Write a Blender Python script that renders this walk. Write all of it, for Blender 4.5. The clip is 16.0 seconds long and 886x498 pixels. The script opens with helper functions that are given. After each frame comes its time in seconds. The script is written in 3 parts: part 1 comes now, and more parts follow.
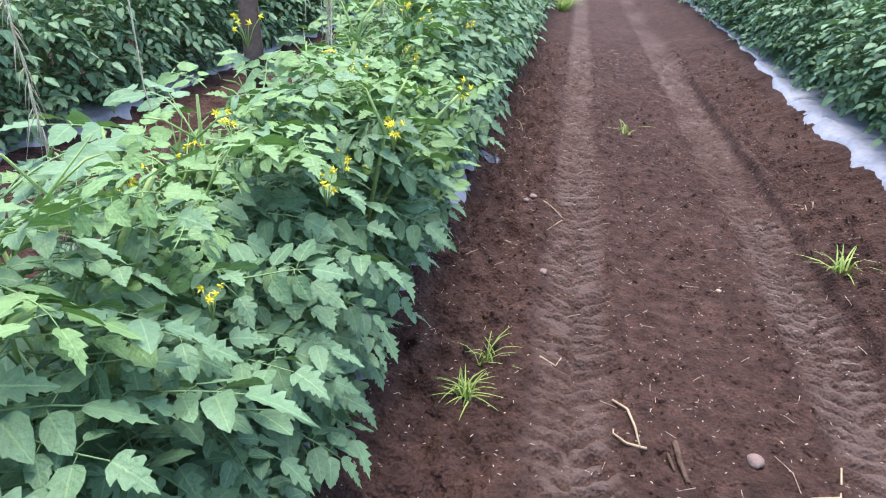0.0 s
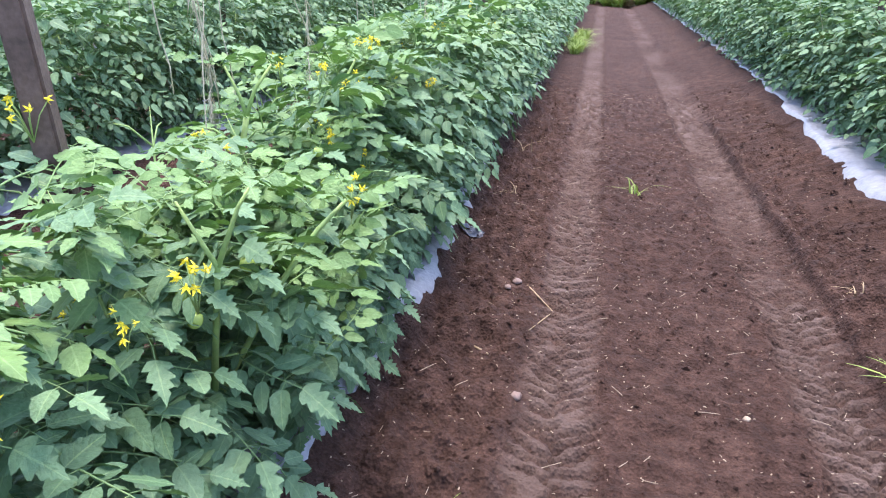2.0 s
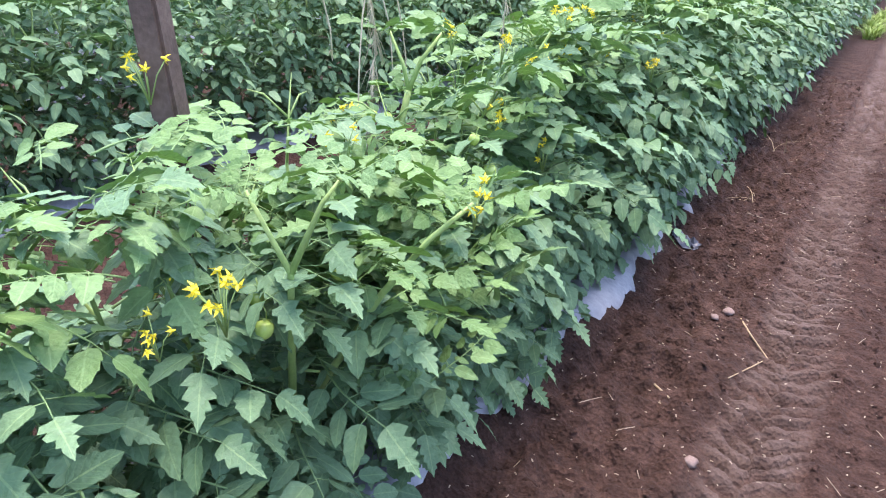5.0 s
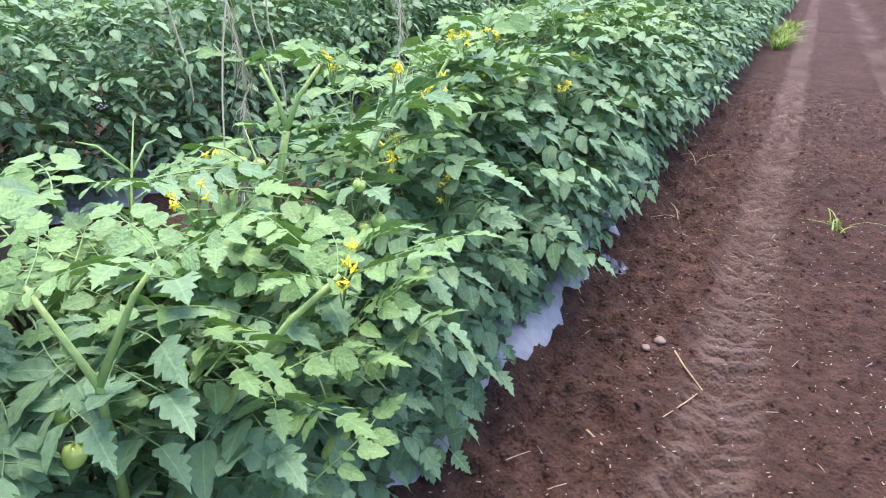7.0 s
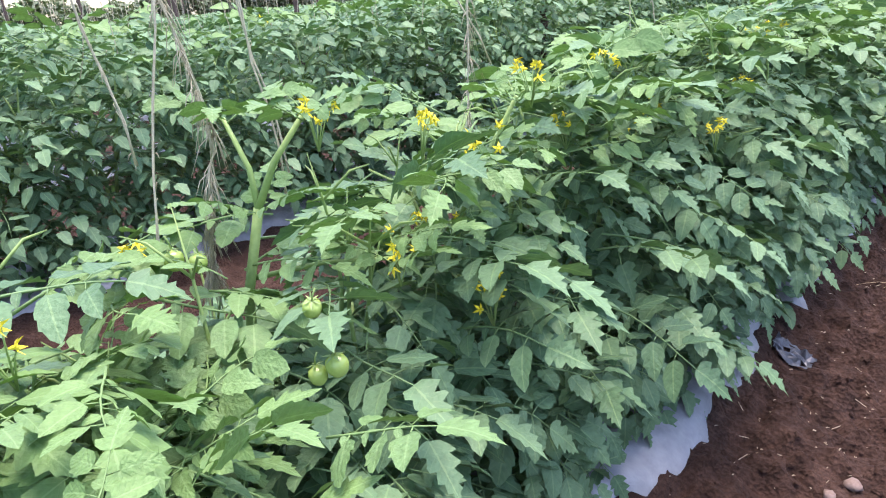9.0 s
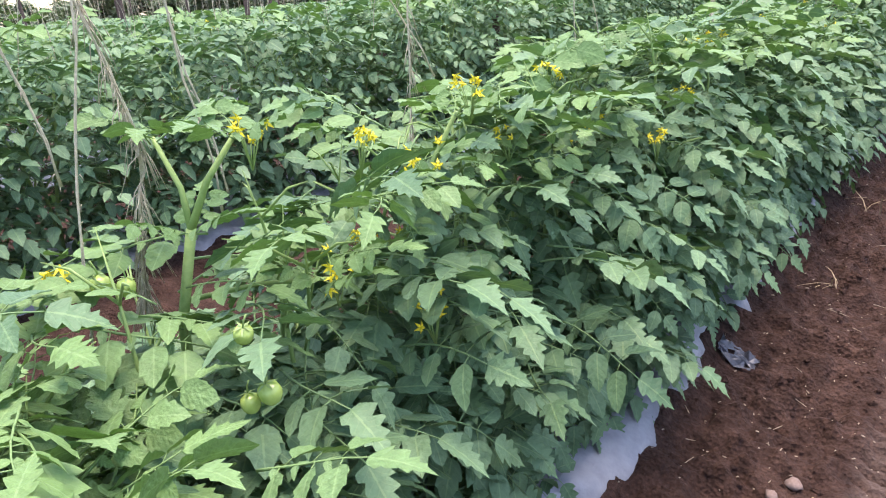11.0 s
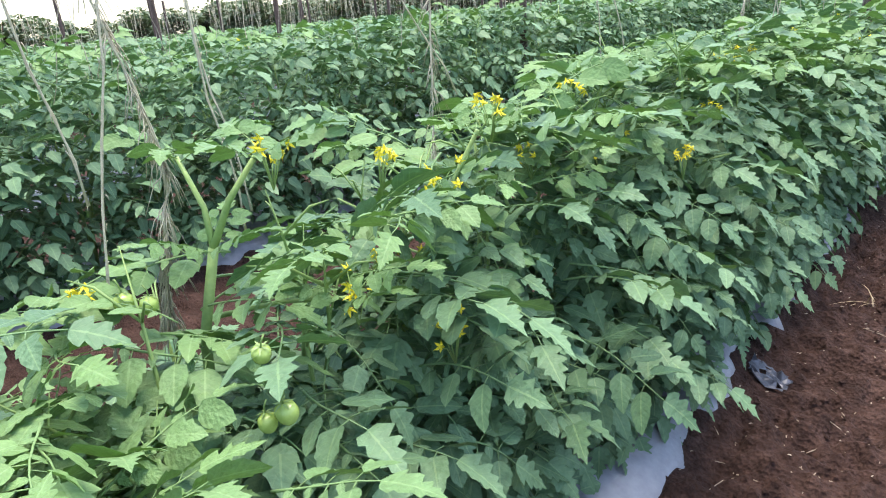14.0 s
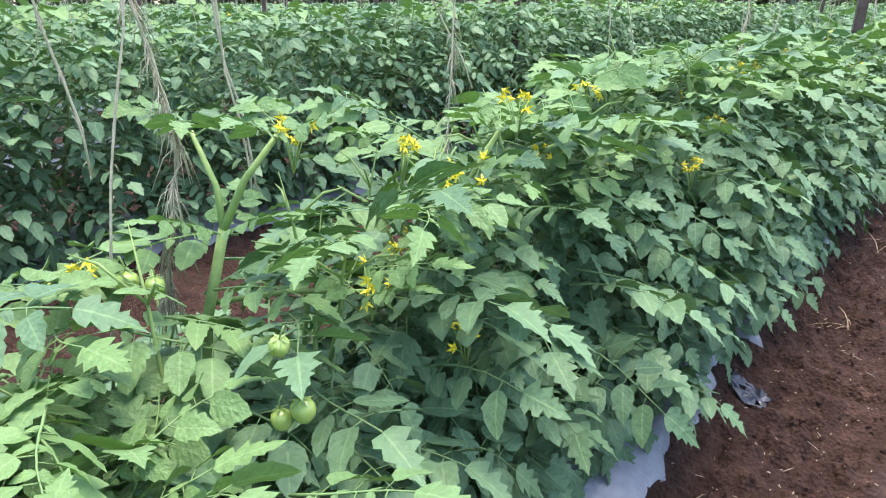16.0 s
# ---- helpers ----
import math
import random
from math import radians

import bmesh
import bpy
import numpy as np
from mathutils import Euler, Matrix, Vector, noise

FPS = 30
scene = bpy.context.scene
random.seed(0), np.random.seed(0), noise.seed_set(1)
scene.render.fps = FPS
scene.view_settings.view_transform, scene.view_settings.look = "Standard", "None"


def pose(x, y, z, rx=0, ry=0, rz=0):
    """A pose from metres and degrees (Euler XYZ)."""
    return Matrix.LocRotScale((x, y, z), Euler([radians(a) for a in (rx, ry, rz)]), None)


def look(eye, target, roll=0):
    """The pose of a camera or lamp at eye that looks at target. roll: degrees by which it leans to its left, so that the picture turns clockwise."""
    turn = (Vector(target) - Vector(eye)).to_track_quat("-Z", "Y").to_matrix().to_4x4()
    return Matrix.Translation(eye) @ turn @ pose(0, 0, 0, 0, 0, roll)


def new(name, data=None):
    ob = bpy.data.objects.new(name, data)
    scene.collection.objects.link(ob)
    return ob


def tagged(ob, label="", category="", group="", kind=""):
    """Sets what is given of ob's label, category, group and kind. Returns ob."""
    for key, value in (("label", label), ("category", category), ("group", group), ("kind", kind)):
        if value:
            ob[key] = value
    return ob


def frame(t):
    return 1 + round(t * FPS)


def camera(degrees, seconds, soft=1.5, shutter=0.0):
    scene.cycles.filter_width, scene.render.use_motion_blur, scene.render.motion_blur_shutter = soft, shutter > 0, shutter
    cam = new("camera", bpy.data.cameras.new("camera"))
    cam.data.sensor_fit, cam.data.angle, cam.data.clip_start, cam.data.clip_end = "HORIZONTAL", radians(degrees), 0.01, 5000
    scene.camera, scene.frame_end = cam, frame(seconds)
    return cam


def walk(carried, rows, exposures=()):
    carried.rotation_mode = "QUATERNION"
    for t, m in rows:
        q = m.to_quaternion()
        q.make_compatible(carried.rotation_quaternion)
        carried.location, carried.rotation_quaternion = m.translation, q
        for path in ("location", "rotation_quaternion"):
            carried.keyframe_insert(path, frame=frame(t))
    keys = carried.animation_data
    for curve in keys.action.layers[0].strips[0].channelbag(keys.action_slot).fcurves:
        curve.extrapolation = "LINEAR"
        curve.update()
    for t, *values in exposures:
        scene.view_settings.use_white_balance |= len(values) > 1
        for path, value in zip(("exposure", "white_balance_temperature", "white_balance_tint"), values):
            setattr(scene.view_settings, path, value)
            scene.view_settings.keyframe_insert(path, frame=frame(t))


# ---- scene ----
cam = camera(66.4, 16.0, 1.1)
PATH = [
    (0, (0.375, -0.159, 1.424), (0.186, 1.632, 0.554), 1.5),
    (0.5, (0.447, -0.078, 1.421), (0.27, 1.737, 0.599), -2.7),
    (1, (0.582, 0.128, 1.4), (0.21, 1.966, 0.703), -1.5),
    (1.5, (0.63, 0.323, 1.375), (0.25, 2.125, 0.593), -3.0),
    (2, (0.598, 0.567, 1.396), (0.316, 2.394, 0.634), -0.7),
    (2.5, (0.642, 0.777, 1.349), (0.033, 2.526, 0.593), -0.1),
    (3, (0.703, 0.92, 1.353), (-0.106, 2.582, 0.589), -1.4),
    (3.5, (0.699, 0.923, 1.355), (-0.193, 2.524, 0.554), -0.7),
    (3.7, (0.687, 0.916, 1.346), (-0.251, 2.475, 0.516), -1.2),
    (5.8, (0.675, 0.98, 1.354), (-0.156, 2.624, 0.575), -0.8),
    (6, (0.693, 0.997, 1.354), (-0.106, 2.665, 0.592), -1.3),
    (6.5, (0.725, 1.051, 1.359), (-0.036, 2.742, 0.608), -2.0),
    (7, (0.671, 1.17, 1.344), (-0.085, 2.853, 0.572), -1.8),
    (7.5, (0.581, 1.356, 1.349), (-0.247, 3.025, 0.623), -4.2),
    (8, (0.581, 1.515, 1.312), (-0.197, 3.162, 0.487), -6.2),
    (8.5, (0.621, 1.719, 1.301), (-0.501, 3.174, 0.51), -3.4),
    (9, (0.649, 1.783, 1.314), (-0.571, 3.201, 0.607), -5.1),
    (9.5, (0.667, 1.802, 1.329), (-0.543, 3.212, 0.589), -6.1),
    (10, (0.674, 1.806, 1.336), (-0.486, 3.28, 0.644), -3.8),
    (10.2, (0.668, 1.808, 1.331), (-0.472, 3.293, 0.625), -3.7),
    (12.3, (0.664, 1.825, 1.336), (-0.462, 3.318, 0.627), -5.4),
    (12.5, (0.67, 1.821, 1.335), (-0.456, 3.324, 0.646), -5.2),
    (13, (0.677, 1.815, 1.343), (-0.482, 3.316, 0.707), -5.0),
    (13.5, (0.679, 1.832, 1.334), (-0.474, 3.306, 0.629), -6.0),
    (14, (0.673, 1.831, 1.338), (-0.527, 3.286, 0.671), -5.3),
    (14.5, (0.677, 1.83, 1.339), (-0.495, 3.311, 0.682), -5.3),
    (15, (0.676, 1.815, 1.347), (-0.48, 3.323, 0.723), -3.6),
    (15.5, (0.638, 1.806, 1.337), (-0.488, 3.322, 0.679), -0.9),
    (16, (0.583, 1.812, 1.333), (-0.536, 3.32, 0.646), -0.4),
]
EXPOSURES = [(0.0, 2.15, 6450, 18), (3.0, 2.38, 6600, 23), (8.0, 2.22, 6650, 22), (9.5, 2.15, 6950, 23), (12.5, 2.05, 7150, 21), (14.5, 2.05, 6750, 12), (15.5, 2.0, 6700, 10), (16.0, 2.08, 6800, 15)]
walk(cam, [(t, look(eye, target, roll)) for t, eye, target, roll in PATH], EXPOSURES)

# ---- light: a bright overcast day ----
world = bpy.data.worlds.new("overcast_sky")
scene.world = world
world.use_nodes = True
wn = world.node_tree.nodes
sky = wn.new("ShaderNodeTexSky")
sky.sky_type = "NISHITA"
sky.sun_disc = False
sky.sun_elevation, sky.sun_rotation = radians(80), radians(15)
sky.air_density, sky.dust_density, sky.ozone_density = 1.0, 1.0, 0.6
world.node_tree.links.new(sky.outputs[0], wn["Background"].inputs[0])
wn["Background"].inputs[1].default_value = 0.125
sun_data = bpy.data.lights.new("sun", "SUN")
sun_data.energy, sun_data.angle, sun_data.color = 1.5, radians(38), (1.0, 0.95, 0.88)
sun = new("sun", sun_data)
sun.matrix_world = look((1, 5, 38), (0, 0, 0))


# ---- materials ----
def material(name, rough=0.6, spec=0.4):
    m = bpy.data.materials.new(name)
    m.use_nodes = True
    b = m.node_tree.nodes["Principled BSDF"]
    b.inputs["Roughness"].default_value = rough
    b.inputs["Specular IOR Level"].default_value = spec
    return m, m.node_tree.nodes, m.node_tree.links, b


def node(nodes, kind, **values):
    n = nodes.new(kind)
    for key, value in values.items():
        n.inputs[key.replace("_", " ")].default_value = value
    return n


def ramp(nodes, links, source, stops):
    r = nodes.new("ShaderNodeValToRGB")
    e = r.color_ramp.elements
    while len(e) < len(stops):
        e.new(0.5)
    for k, (at, col) in enumerate(stops):
        e[k].position, e[k].color = at, (*col, 1)
    links.new(source, r.inputs[0])
    return r.outputs[0]


def mix(nodes, links, a, b, fac, blend="MIX"):
    n = nodes.new("ShaderNodeMix")
    n.data_type, n.blend_type = "RGBA", blend
    for sock, v in ((0, fac), (6, a), (7, b)):
        if isinstance(v, (int, float)):
            n.inputs[sock].default_value = v
        elif isinstance(v, tuple):
            n.inputs[sock].default_value = (*v, 1)
        else:
            links.new(v, n.inputs[sock])
    return n.outputs[2]


def sums(nodes, links, op, a, b=None):
    n = nodes.new("ShaderNodeMath")
    n.operation = op
    for sock, v in ((0, a), (1, b)):
        if v is None:
            continue
        if isinstance(v, (int, float)):
            n.inputs[sock].default_value = v
        else:
            links.new(v, n.inputs[sock])
    return n.outputs[0]


def bump(nodes, links, shader, source, strength, distance):
    b = node(nodes, "ShaderNodeBump", Strength=strength, Distance=distance)
    links.new(source, b.inputs["Height"])
    links.new(b.outputs[0], shader.inputs["Normal"])


def noisy(name, colours, scale, rough=0.7, spec=0.3, relief=0.3, depth=0.01, fine=6.0):
    """A surface of two noises, coarse for stains and fine for grain."""
    m, n, l, b = material(name, rough, spec)
    pos = n.new("ShaderNodeTexCoord").outputs["Object"]
    big = node(n, "ShaderNodeTexNoise", Scale=scale, Detail=5.0)
    small = node(n, "ShaderNodeTexNoise", Scale=scale * fine, Detail=6.0)
    l.new(pos, big.inputs[0])
    l.new(pos, small.inputs[0])
    v = sums(n, l, "ADD", sums(n, l, "MULTIPLY", big.outputs[0], 0.55), sums(n, l, "MULTIPLY", small.outputs[0], 0.45))
    step = 0.4 / max(1, len(colours) - 1)
    l.new(ramp(n, l, v, [(0.3 + k * step, c) for k, c in enumerate(colours)]), b.inputs["Base Color"])
    bump(n, l, b, small.outputs[0], relief, depth)
    return m


def leaf_material(name, per_island, dark, mid, pale, young):
    m, n, l, b = material(name, 0.55, 0.32)
    if per_island:
        rnd = n.new("ShaderNodeNewGeometry").outputs["Random Per Island"]
    else:
        rnd = n.new("ShaderNodeObjectInfo").outputs["Random"]
        rnd = sums(n, l, "ADD", sums(n, l, "MULTIPLY", rnd, 0.55), sums(n, l, "MULTIPLY", n.new("ShaderNodeNewGeometry").outputs["Random Per Island"], 0.45))
    at = n.new("ShaderNodeAttribute")
    at.attribute_name = "vein"
    sep = n.new("ShaderNodeSeparateXYZ")
    l.new(at.outputs["Vector"], sep.inputs[0])
    across, along, tone = sep.outputs
    col = ramp(n, l, rnd, [(0.0, dark), (0.45, mid), (0.85, pale), (1.0, pale)])
    col = mix(n, l, col, young, tone)
    blotch = node(n, "ShaderNodeTexNoise", Scale=70.0, Detail=5.0)
    l.new(n.new("ShaderNodeTexCoord").outputs["Object"], blotch.inputs[0])
    shade = ramp(n, l, blotch.outputs[0], [(0.3, (0.84, 0.84, 0.82)), (0.7, (1.12, 1.12, 1.1))])
    col = mix(n, l, col, shade, 0.8, "MULTIPLY")
    side = sums(n, l, "ABSOLUTE", across)
    rib = sums(n, l, "LESS_THAN", side, 0.07)
    wave = sums(n, l, "SINE", sums(n, l, "MULTIPLY", sums(n, l, "SUBTRACT", along, sums(n, l, "MULTIPLY", side, 0.28)), 38.0))
    vein = sums(n, l, "GREATER_THAN", wave, 0.93)
    lines = sums(n, l, "MAXIMUM", rib, sums(n, l, "MULTIPLY", vein, 0.35))
    col = mix(n, l, col, (0.3, 0.45, 0.2), sums(n, l, "MULTIPLY", lines, 0.35))
    l.new(col, b.inputs["Base Color"])
    height = sums(n, l, "ADD", sums(n, l, "MULTIPLY", wave, -0.035), blotch.outputs[0])
    bump(n, l, b, height, 0.6, 0.006)
    thin = n.new("ShaderNodeBsdfTranslucent")
    l.new(mix(n, l, col, (1.0, 1.25, 0.45), 1.0, "MULTIPLY"), thin.inputs[0])
    both = n.new("ShaderNodeMixShader")
    both.inputs[0].default_value = 0.12
    l.new(b.outputs[0], both.inputs[1])
    l.new(thin.outputs[0], both.inputs[2])
    l.new(both.outputs[0], n["Material Output"].inputs[0])
    return m


GREENS = ((0.064, 0.142, 0.072), (0.128, 0.236, 0.122), (0.16, 0.276, 0.144), (0.178, 0.31, 0.088))
LEAF = leaf_material("tomato_leaf", False, *GREENS)
FOLIAGE = leaf_material("tomato_foliage", True, *GREENS)
STEM = noisy("tomato_stem", ((0.17, 0.28, 0.08), (0.3, 0.42, 0.14)), 20, 0.5, 0.4, 0.2, 0.003)
PETAL = noisy("yellow_petal", ((0.85, 0.66, 0.02), (0.95, 0.82, 0.08)), 60, 0.5, 0.3, 0.1, 0.002)
FRUIT = noisy("green_tomato_skin", ((0.3, 0.43, 0.09), (0.44, 0.57, 0.15)), 30, 0.22, 0.6, 0.05, 0.002)
MULCH = noisy("silver_plastic_film", ((0.2, 0.207, 0.228), (0.3, 0.31, 0.335), (0.39, 0.4, 0.43)), 5, 0.4, 0.5, 0.5, 0.02, 5)
TWINE = noisy("straw_twine", ((0.38, 0.34, 0.24), (0.6, 0.55, 0.42)), 60, 0.85, 0.15, 0.5, 0.003)
POST = noisy("rusty_brown_post", ((0.05, 0.03, 0.025), (0.1, 0.062, 0.052), (0.15, 0.1, 0.085)), 14, 0.6, 0.4, 0.35, 0.006)
WIRE = noisy("dull_wire", ((0.12, 0.11, 0.1), (0.22, 0.21, 0.2)), 30, 0.5, 0.4, 0.1, 0.002)
DRY = noisy("dry_straw", ((0.3, 0.22, 0.13), (0.52, 0.42, 0.28)), 40, 0.85, 0.1, 0.4, 0.004)
BARK = noisy("bark", ((0.06, 0.04, 0.03), (0.16, 0.11, 0.08)), 8, 0.9, 0.1, 0.6, 0.02)
STONE = noisy("pale_stone", ((0.16, 0.11, 0.095), (0.3, 0.23, 0.2)), 25, 0.9, 0.2, 0.5, 0.006)
CHAFF = noisy("pale_chaff", ((0.24, 0.18, 0.13), (0.5, 0.42, 0.32)), 40, 0.9, 0.1, 0.1, 0.002)
GRASS = leaf_material("grass_blade", True, (0.09, 0.17, 0.03), (0.17, 0.28, 0.05), (0.28, 0.38, 0.09), (0.3, 0.4, 0.1))
BUSH = leaf_material("tree_leaf", True, (0.08, 0.12, 0.07), (0.12, 0.165, 0.1), (0.16, 0.2, 0.125), (0.16, 0.22, 0.12))


def soil_material():
    m, n, l, b = material("red_brown_soil", 0.88, 0.22)
    pos = n.new("ShaderNodeTexCoord").outputs["Object"]
    a = node(n, "ShaderNodeTexNoise", Scale=1.3, Detail=5.0)
    c = node(n, "ShaderNodeTexNoise", Scale=14.0, Detail=8.0, Roughness=0.65)
    d = node(n, "ShaderNodeTexNoise", Scale=120.0, Detail=6.0, Roughness=0.7)
    v = node(n, "ShaderNodeTexVoronoi", Scale=70.0)
    for k in (a, c, d, v):
        l.new(pos, k.inputs["Vector"])
    col = ramp(n, l, c.outputs[0], [(0.25, (0.025, 0.0138, 0.0105)), (0.5, (0.056, 0.0312, 0.0238)), (0.75, (0.1, 0.06, 0.0475))])
    col = mix(n, l, col, ramp(n, l, d.outputs[0], [(0.3, (0.45, 0.43, 0.43)), (0.7, (1.55, 1.5, 1.45))]), 0.75, "MULTIPLY")
    col = mix(n, l, col, ramp(n, l, a.outputs[0], [(0.35, (0.85, 0.8, 0.78)), (0.65, (1.15, 1.12, 1.1))]), 0.8, "MULTIPLY")
    # packed ruts are paler; lit ridges and shaded gaps are painted in too
    rut_tone = n.new("ShaderNodeAttribute")
    rut_tone.attribute_name = "pressed_lit"
    col = mix(n, l, col, (0.165, 0.118, 0.1), sums(n, l, "MULTIPLY", rut_tone.outputs["Fac"], 0.8))
    l.new(col, b.inputs["Base Color"])
    h = sums(n, l, "ADD", sums(n, l, "MULTIPLY", d.outputs[0], 0.5), c.outputs[0])
    h = sums(n, l, "ADD", h, sums(n, l, "MULTIPLY", v.outputs["Distance"], 0.6))
    bump(n, l, b, h, 0.9, 0.022)
    return m


SOIL = soil_material()


# ---- small tools ----
rng = np.random.default_rng(7)
SLOPE = 0.07  # the rows run slightly to the right of straight ahead


def mesh_of(name, verts, faces, mat, attribute=None, values=None, smooth=True):
    me = bpy.data.meshes.new(name)
    me.from_pydata([tuple(v) for v in verts] if not isinstance(verts, np.ndarray) else verts.tolist(), [], faces if isinstance(faces, list) else faces.tolist())
    me.materials.append(mat)
    if attribute == "vein":
        me.attributes.new("vein", "FLOAT_VECTOR", "POINT").data.foreach_set("vector", np.asarray(values, np.float32).ravel())
    elif attribute:
        me.attributes.new(attribute, "FLOAT", "POINT").data.foreach_set("value", np.asarray(values, np.float32).ravel())
    if smooth:
        me.polygons.foreach_set("use_smooth", [True] * len(me.polygons))
    me.update()
    return me


def under(name, me, parent, m=None, label=""):
    ob = new(name, me)
    ob.parent = parent
    if m is not None:
        ob.matrix_basis = m
    return tagged(ob, label)


def tube(points, radii, sides=5):
    """Vertices and faces of a round rod along points."""
    pts = [Vector(p) for p in points]
    verts, faces = [], []
    for k, p in enumerate(pts):
        d = (pts[min(k + 1, len(pts) - 1)] - pts[max(k - 1, 0)]).normalized()
        a = d.cross(Vector((0.3, 0.9, 0.1))).normalized()
        if a.length < 0.5:
            a = Vector((1, 0, 0))
        b = d.cross(a)
        r = radii[k] if hasattr(radii, "__len__") else radii
        for s in range(sides):
            w = 2 * math.pi * s / sides
            verts.append(tuple(p + a * (r * math.cos(w)) + b * (r * math.sin(w))))
    for k in range(len(pts) - 1):
        for s in range(sides):
            t = (s + 1) % sides
            faces.append((k * sides + s, k * sides + t, (k + 1) * sides + t, (k + 1) * sides + s))
    faces.append(tuple(range(sides))[::-1])
    faces.append(tuple((len(pts) - 1) * sides + s for s in range(sides)))
    return verts, faces


def joined(pieces):
    verts, faces = [], []
    for v, f in pieces:
        o = len(verts)
        verts.extend(v)
        faces.extend(tuple(i + o for i in q) for q in f)
    return verts, faces


def smoothstep(a, b, x):
    t = np.clip((x - a) / (b - a), 0, 1)
    return t * t * (3 - 2 * t)


BEDS = [-0.5 - 2.5 * k for k in range(17)] + [2.6, 5.4, 7.9]


def value_noise(x, y, seed):
    """Smooth noise on arrays, one cell a unit."""
    def h(i, j):
        s = np.sin(i * 127.1 + j * 311.7 + seed * 74.7) * 43758.5453
        return s - np.floor(s)
    i, j = np.floor(x), np.floor(y)
    fx, fy = x - i, y - j
    fx, fy = fx * fx * (3 - 2 * fx), fy * fy * (3 - 2 * fy)
    return (h(i, j) * (1 - fx) + h(i + 1, j) * fx) * (1 - fy) + (h(i, j + 1) * (1 - fx) + h(i + 1, j + 1) * fx) * fy - 0.5


def land(x, y):
    """Height of the soil without its fine relief."""
    u = x - SLOPE * y
    z = -0.052 * (np.clip(u, -1.8, 1.72) - 0.4)
    z = z + 0.13 * smoothstep(1.68, 2.12, u)
    for c in BEDS:
        z = z + 0.09 * smoothstep(0.46, 0.26, np.abs(u - c))
    return z


def ground_relief(x, y):
    """Soil height with ruts, tyre lugs and clods, and a tone of packed soil with painted lug light."""
    u = x - SLOPE * y + 0.02 * value_noise(y * 0.8, y * 0, 3)
    z = land(x, y)
    near = smoothstep(10.0, 6.0, np.hypot(x - 0.8, y - 1.5))
    pressed_lit = np.zeros_like(z)
    for centre, half, deep in ((0.5, 0.12, 0.016), (1.49, 0.145, 0.024)):
        d = u - centre
        inside = smoothstep(half + 0.05, half - 0.04, np.abs(d + 0.05 * value_noise(x * 7, y * 7, 21)))
        patch = 0.6 + (0.9 if centre < 1 else 1.3) * value_noise(x * 4.2, y * 2.3, 9 + centre) + (0.0 if centre < 1 else -0.2)
        lug = np.sin(2 * math.pi * (y - 0.5 * np.abs(d) + 0.04 * (d > 0)) / 0.07 + 5.0 * value_noise(x * 5, y * 5, 5) + 3.4 * value_noise(x * 15, y * 15, 15)) * np.clip(0.95 + 1.2 * value_noise(x * 11, y * 11, 31), 0.2, 1.3)
        wob = 2.6 * value_noise(x * 21, y * 21, 6) + 1.6 * value_noise(x * 37, y * 37, 16)
        z = z - deep * inside + near * inside * np.clip(patch, 0.2, 1) * (0.028 * np.clip(1.9 * lug + wob, -1.0, 0.75))
        z = z + 0.012 * np.exp(-((np.abs(d) - half - 0.06) / 0.04) ** 2)
        # the 0.4 term paints lug tops as lit and their gaps as shaded
        pressed_lit = np.maximum(pressed_lit, inside * np.clip(patch + 0.15, 0, 1) * (0.6 + 0.4 * np.clip(lug + wob, -1, 1) * near))
    z = z + 0.05 * smoothstep(1.655, 1.685, u + 0.03 * value_noise(x * 3, y * 3, 44)) - 0.05 * smoothstep(1.69, 2.1, u)
    rough = smoothstep(0.4, 0.15, u) + smoothstep(1.62, 1.8, u)
    off = 1 - 0.75 * np.clip(pressed_lit, 0, 1)
    for c in BEDS[:2] + [2.6]:
        off = off * (1 - 0.93 * smoothstep(0.44, 0.36, np.abs(u - c)))
    z = z + near * off * (0.03 * value_noise(x * 4, y * 4, 1) + (0.024 + 0.045 * rough) * value_noise(x * 13, y * 13, 2) + (0.03 + 0.045 * rough) * np.maximum(value_noise(x * 27, y * 27, 4), 0))
    z = z + near * np.clip(off + 0.4, 0.35, 1) * (0.014 * value_noise(x * 42, y * 42, 8) + 0.035 * np.maximum(value_noise(x * 19, y * 19, 18) - 0.1, 0))
    return z, pressed_lit


def ticks(dense, spread):
    """Grid lines: (from, to, step) stretches, then growing to the horizon on both sides."""
    out = []
    for a, b, s in dense:
        out.extend(np.arange(a, b - 1e-6, s))
    out.append(dense[-1][1])
    lo, hi, step = out[0], out[-1], spread
    left, right = [], []
    while hi < 1600:
        step *= 1.35
        hi, lo = hi + step, lo - step
        right.append(hi)
        left.append(lo)
    return np.array(left[::-1] + out + right)


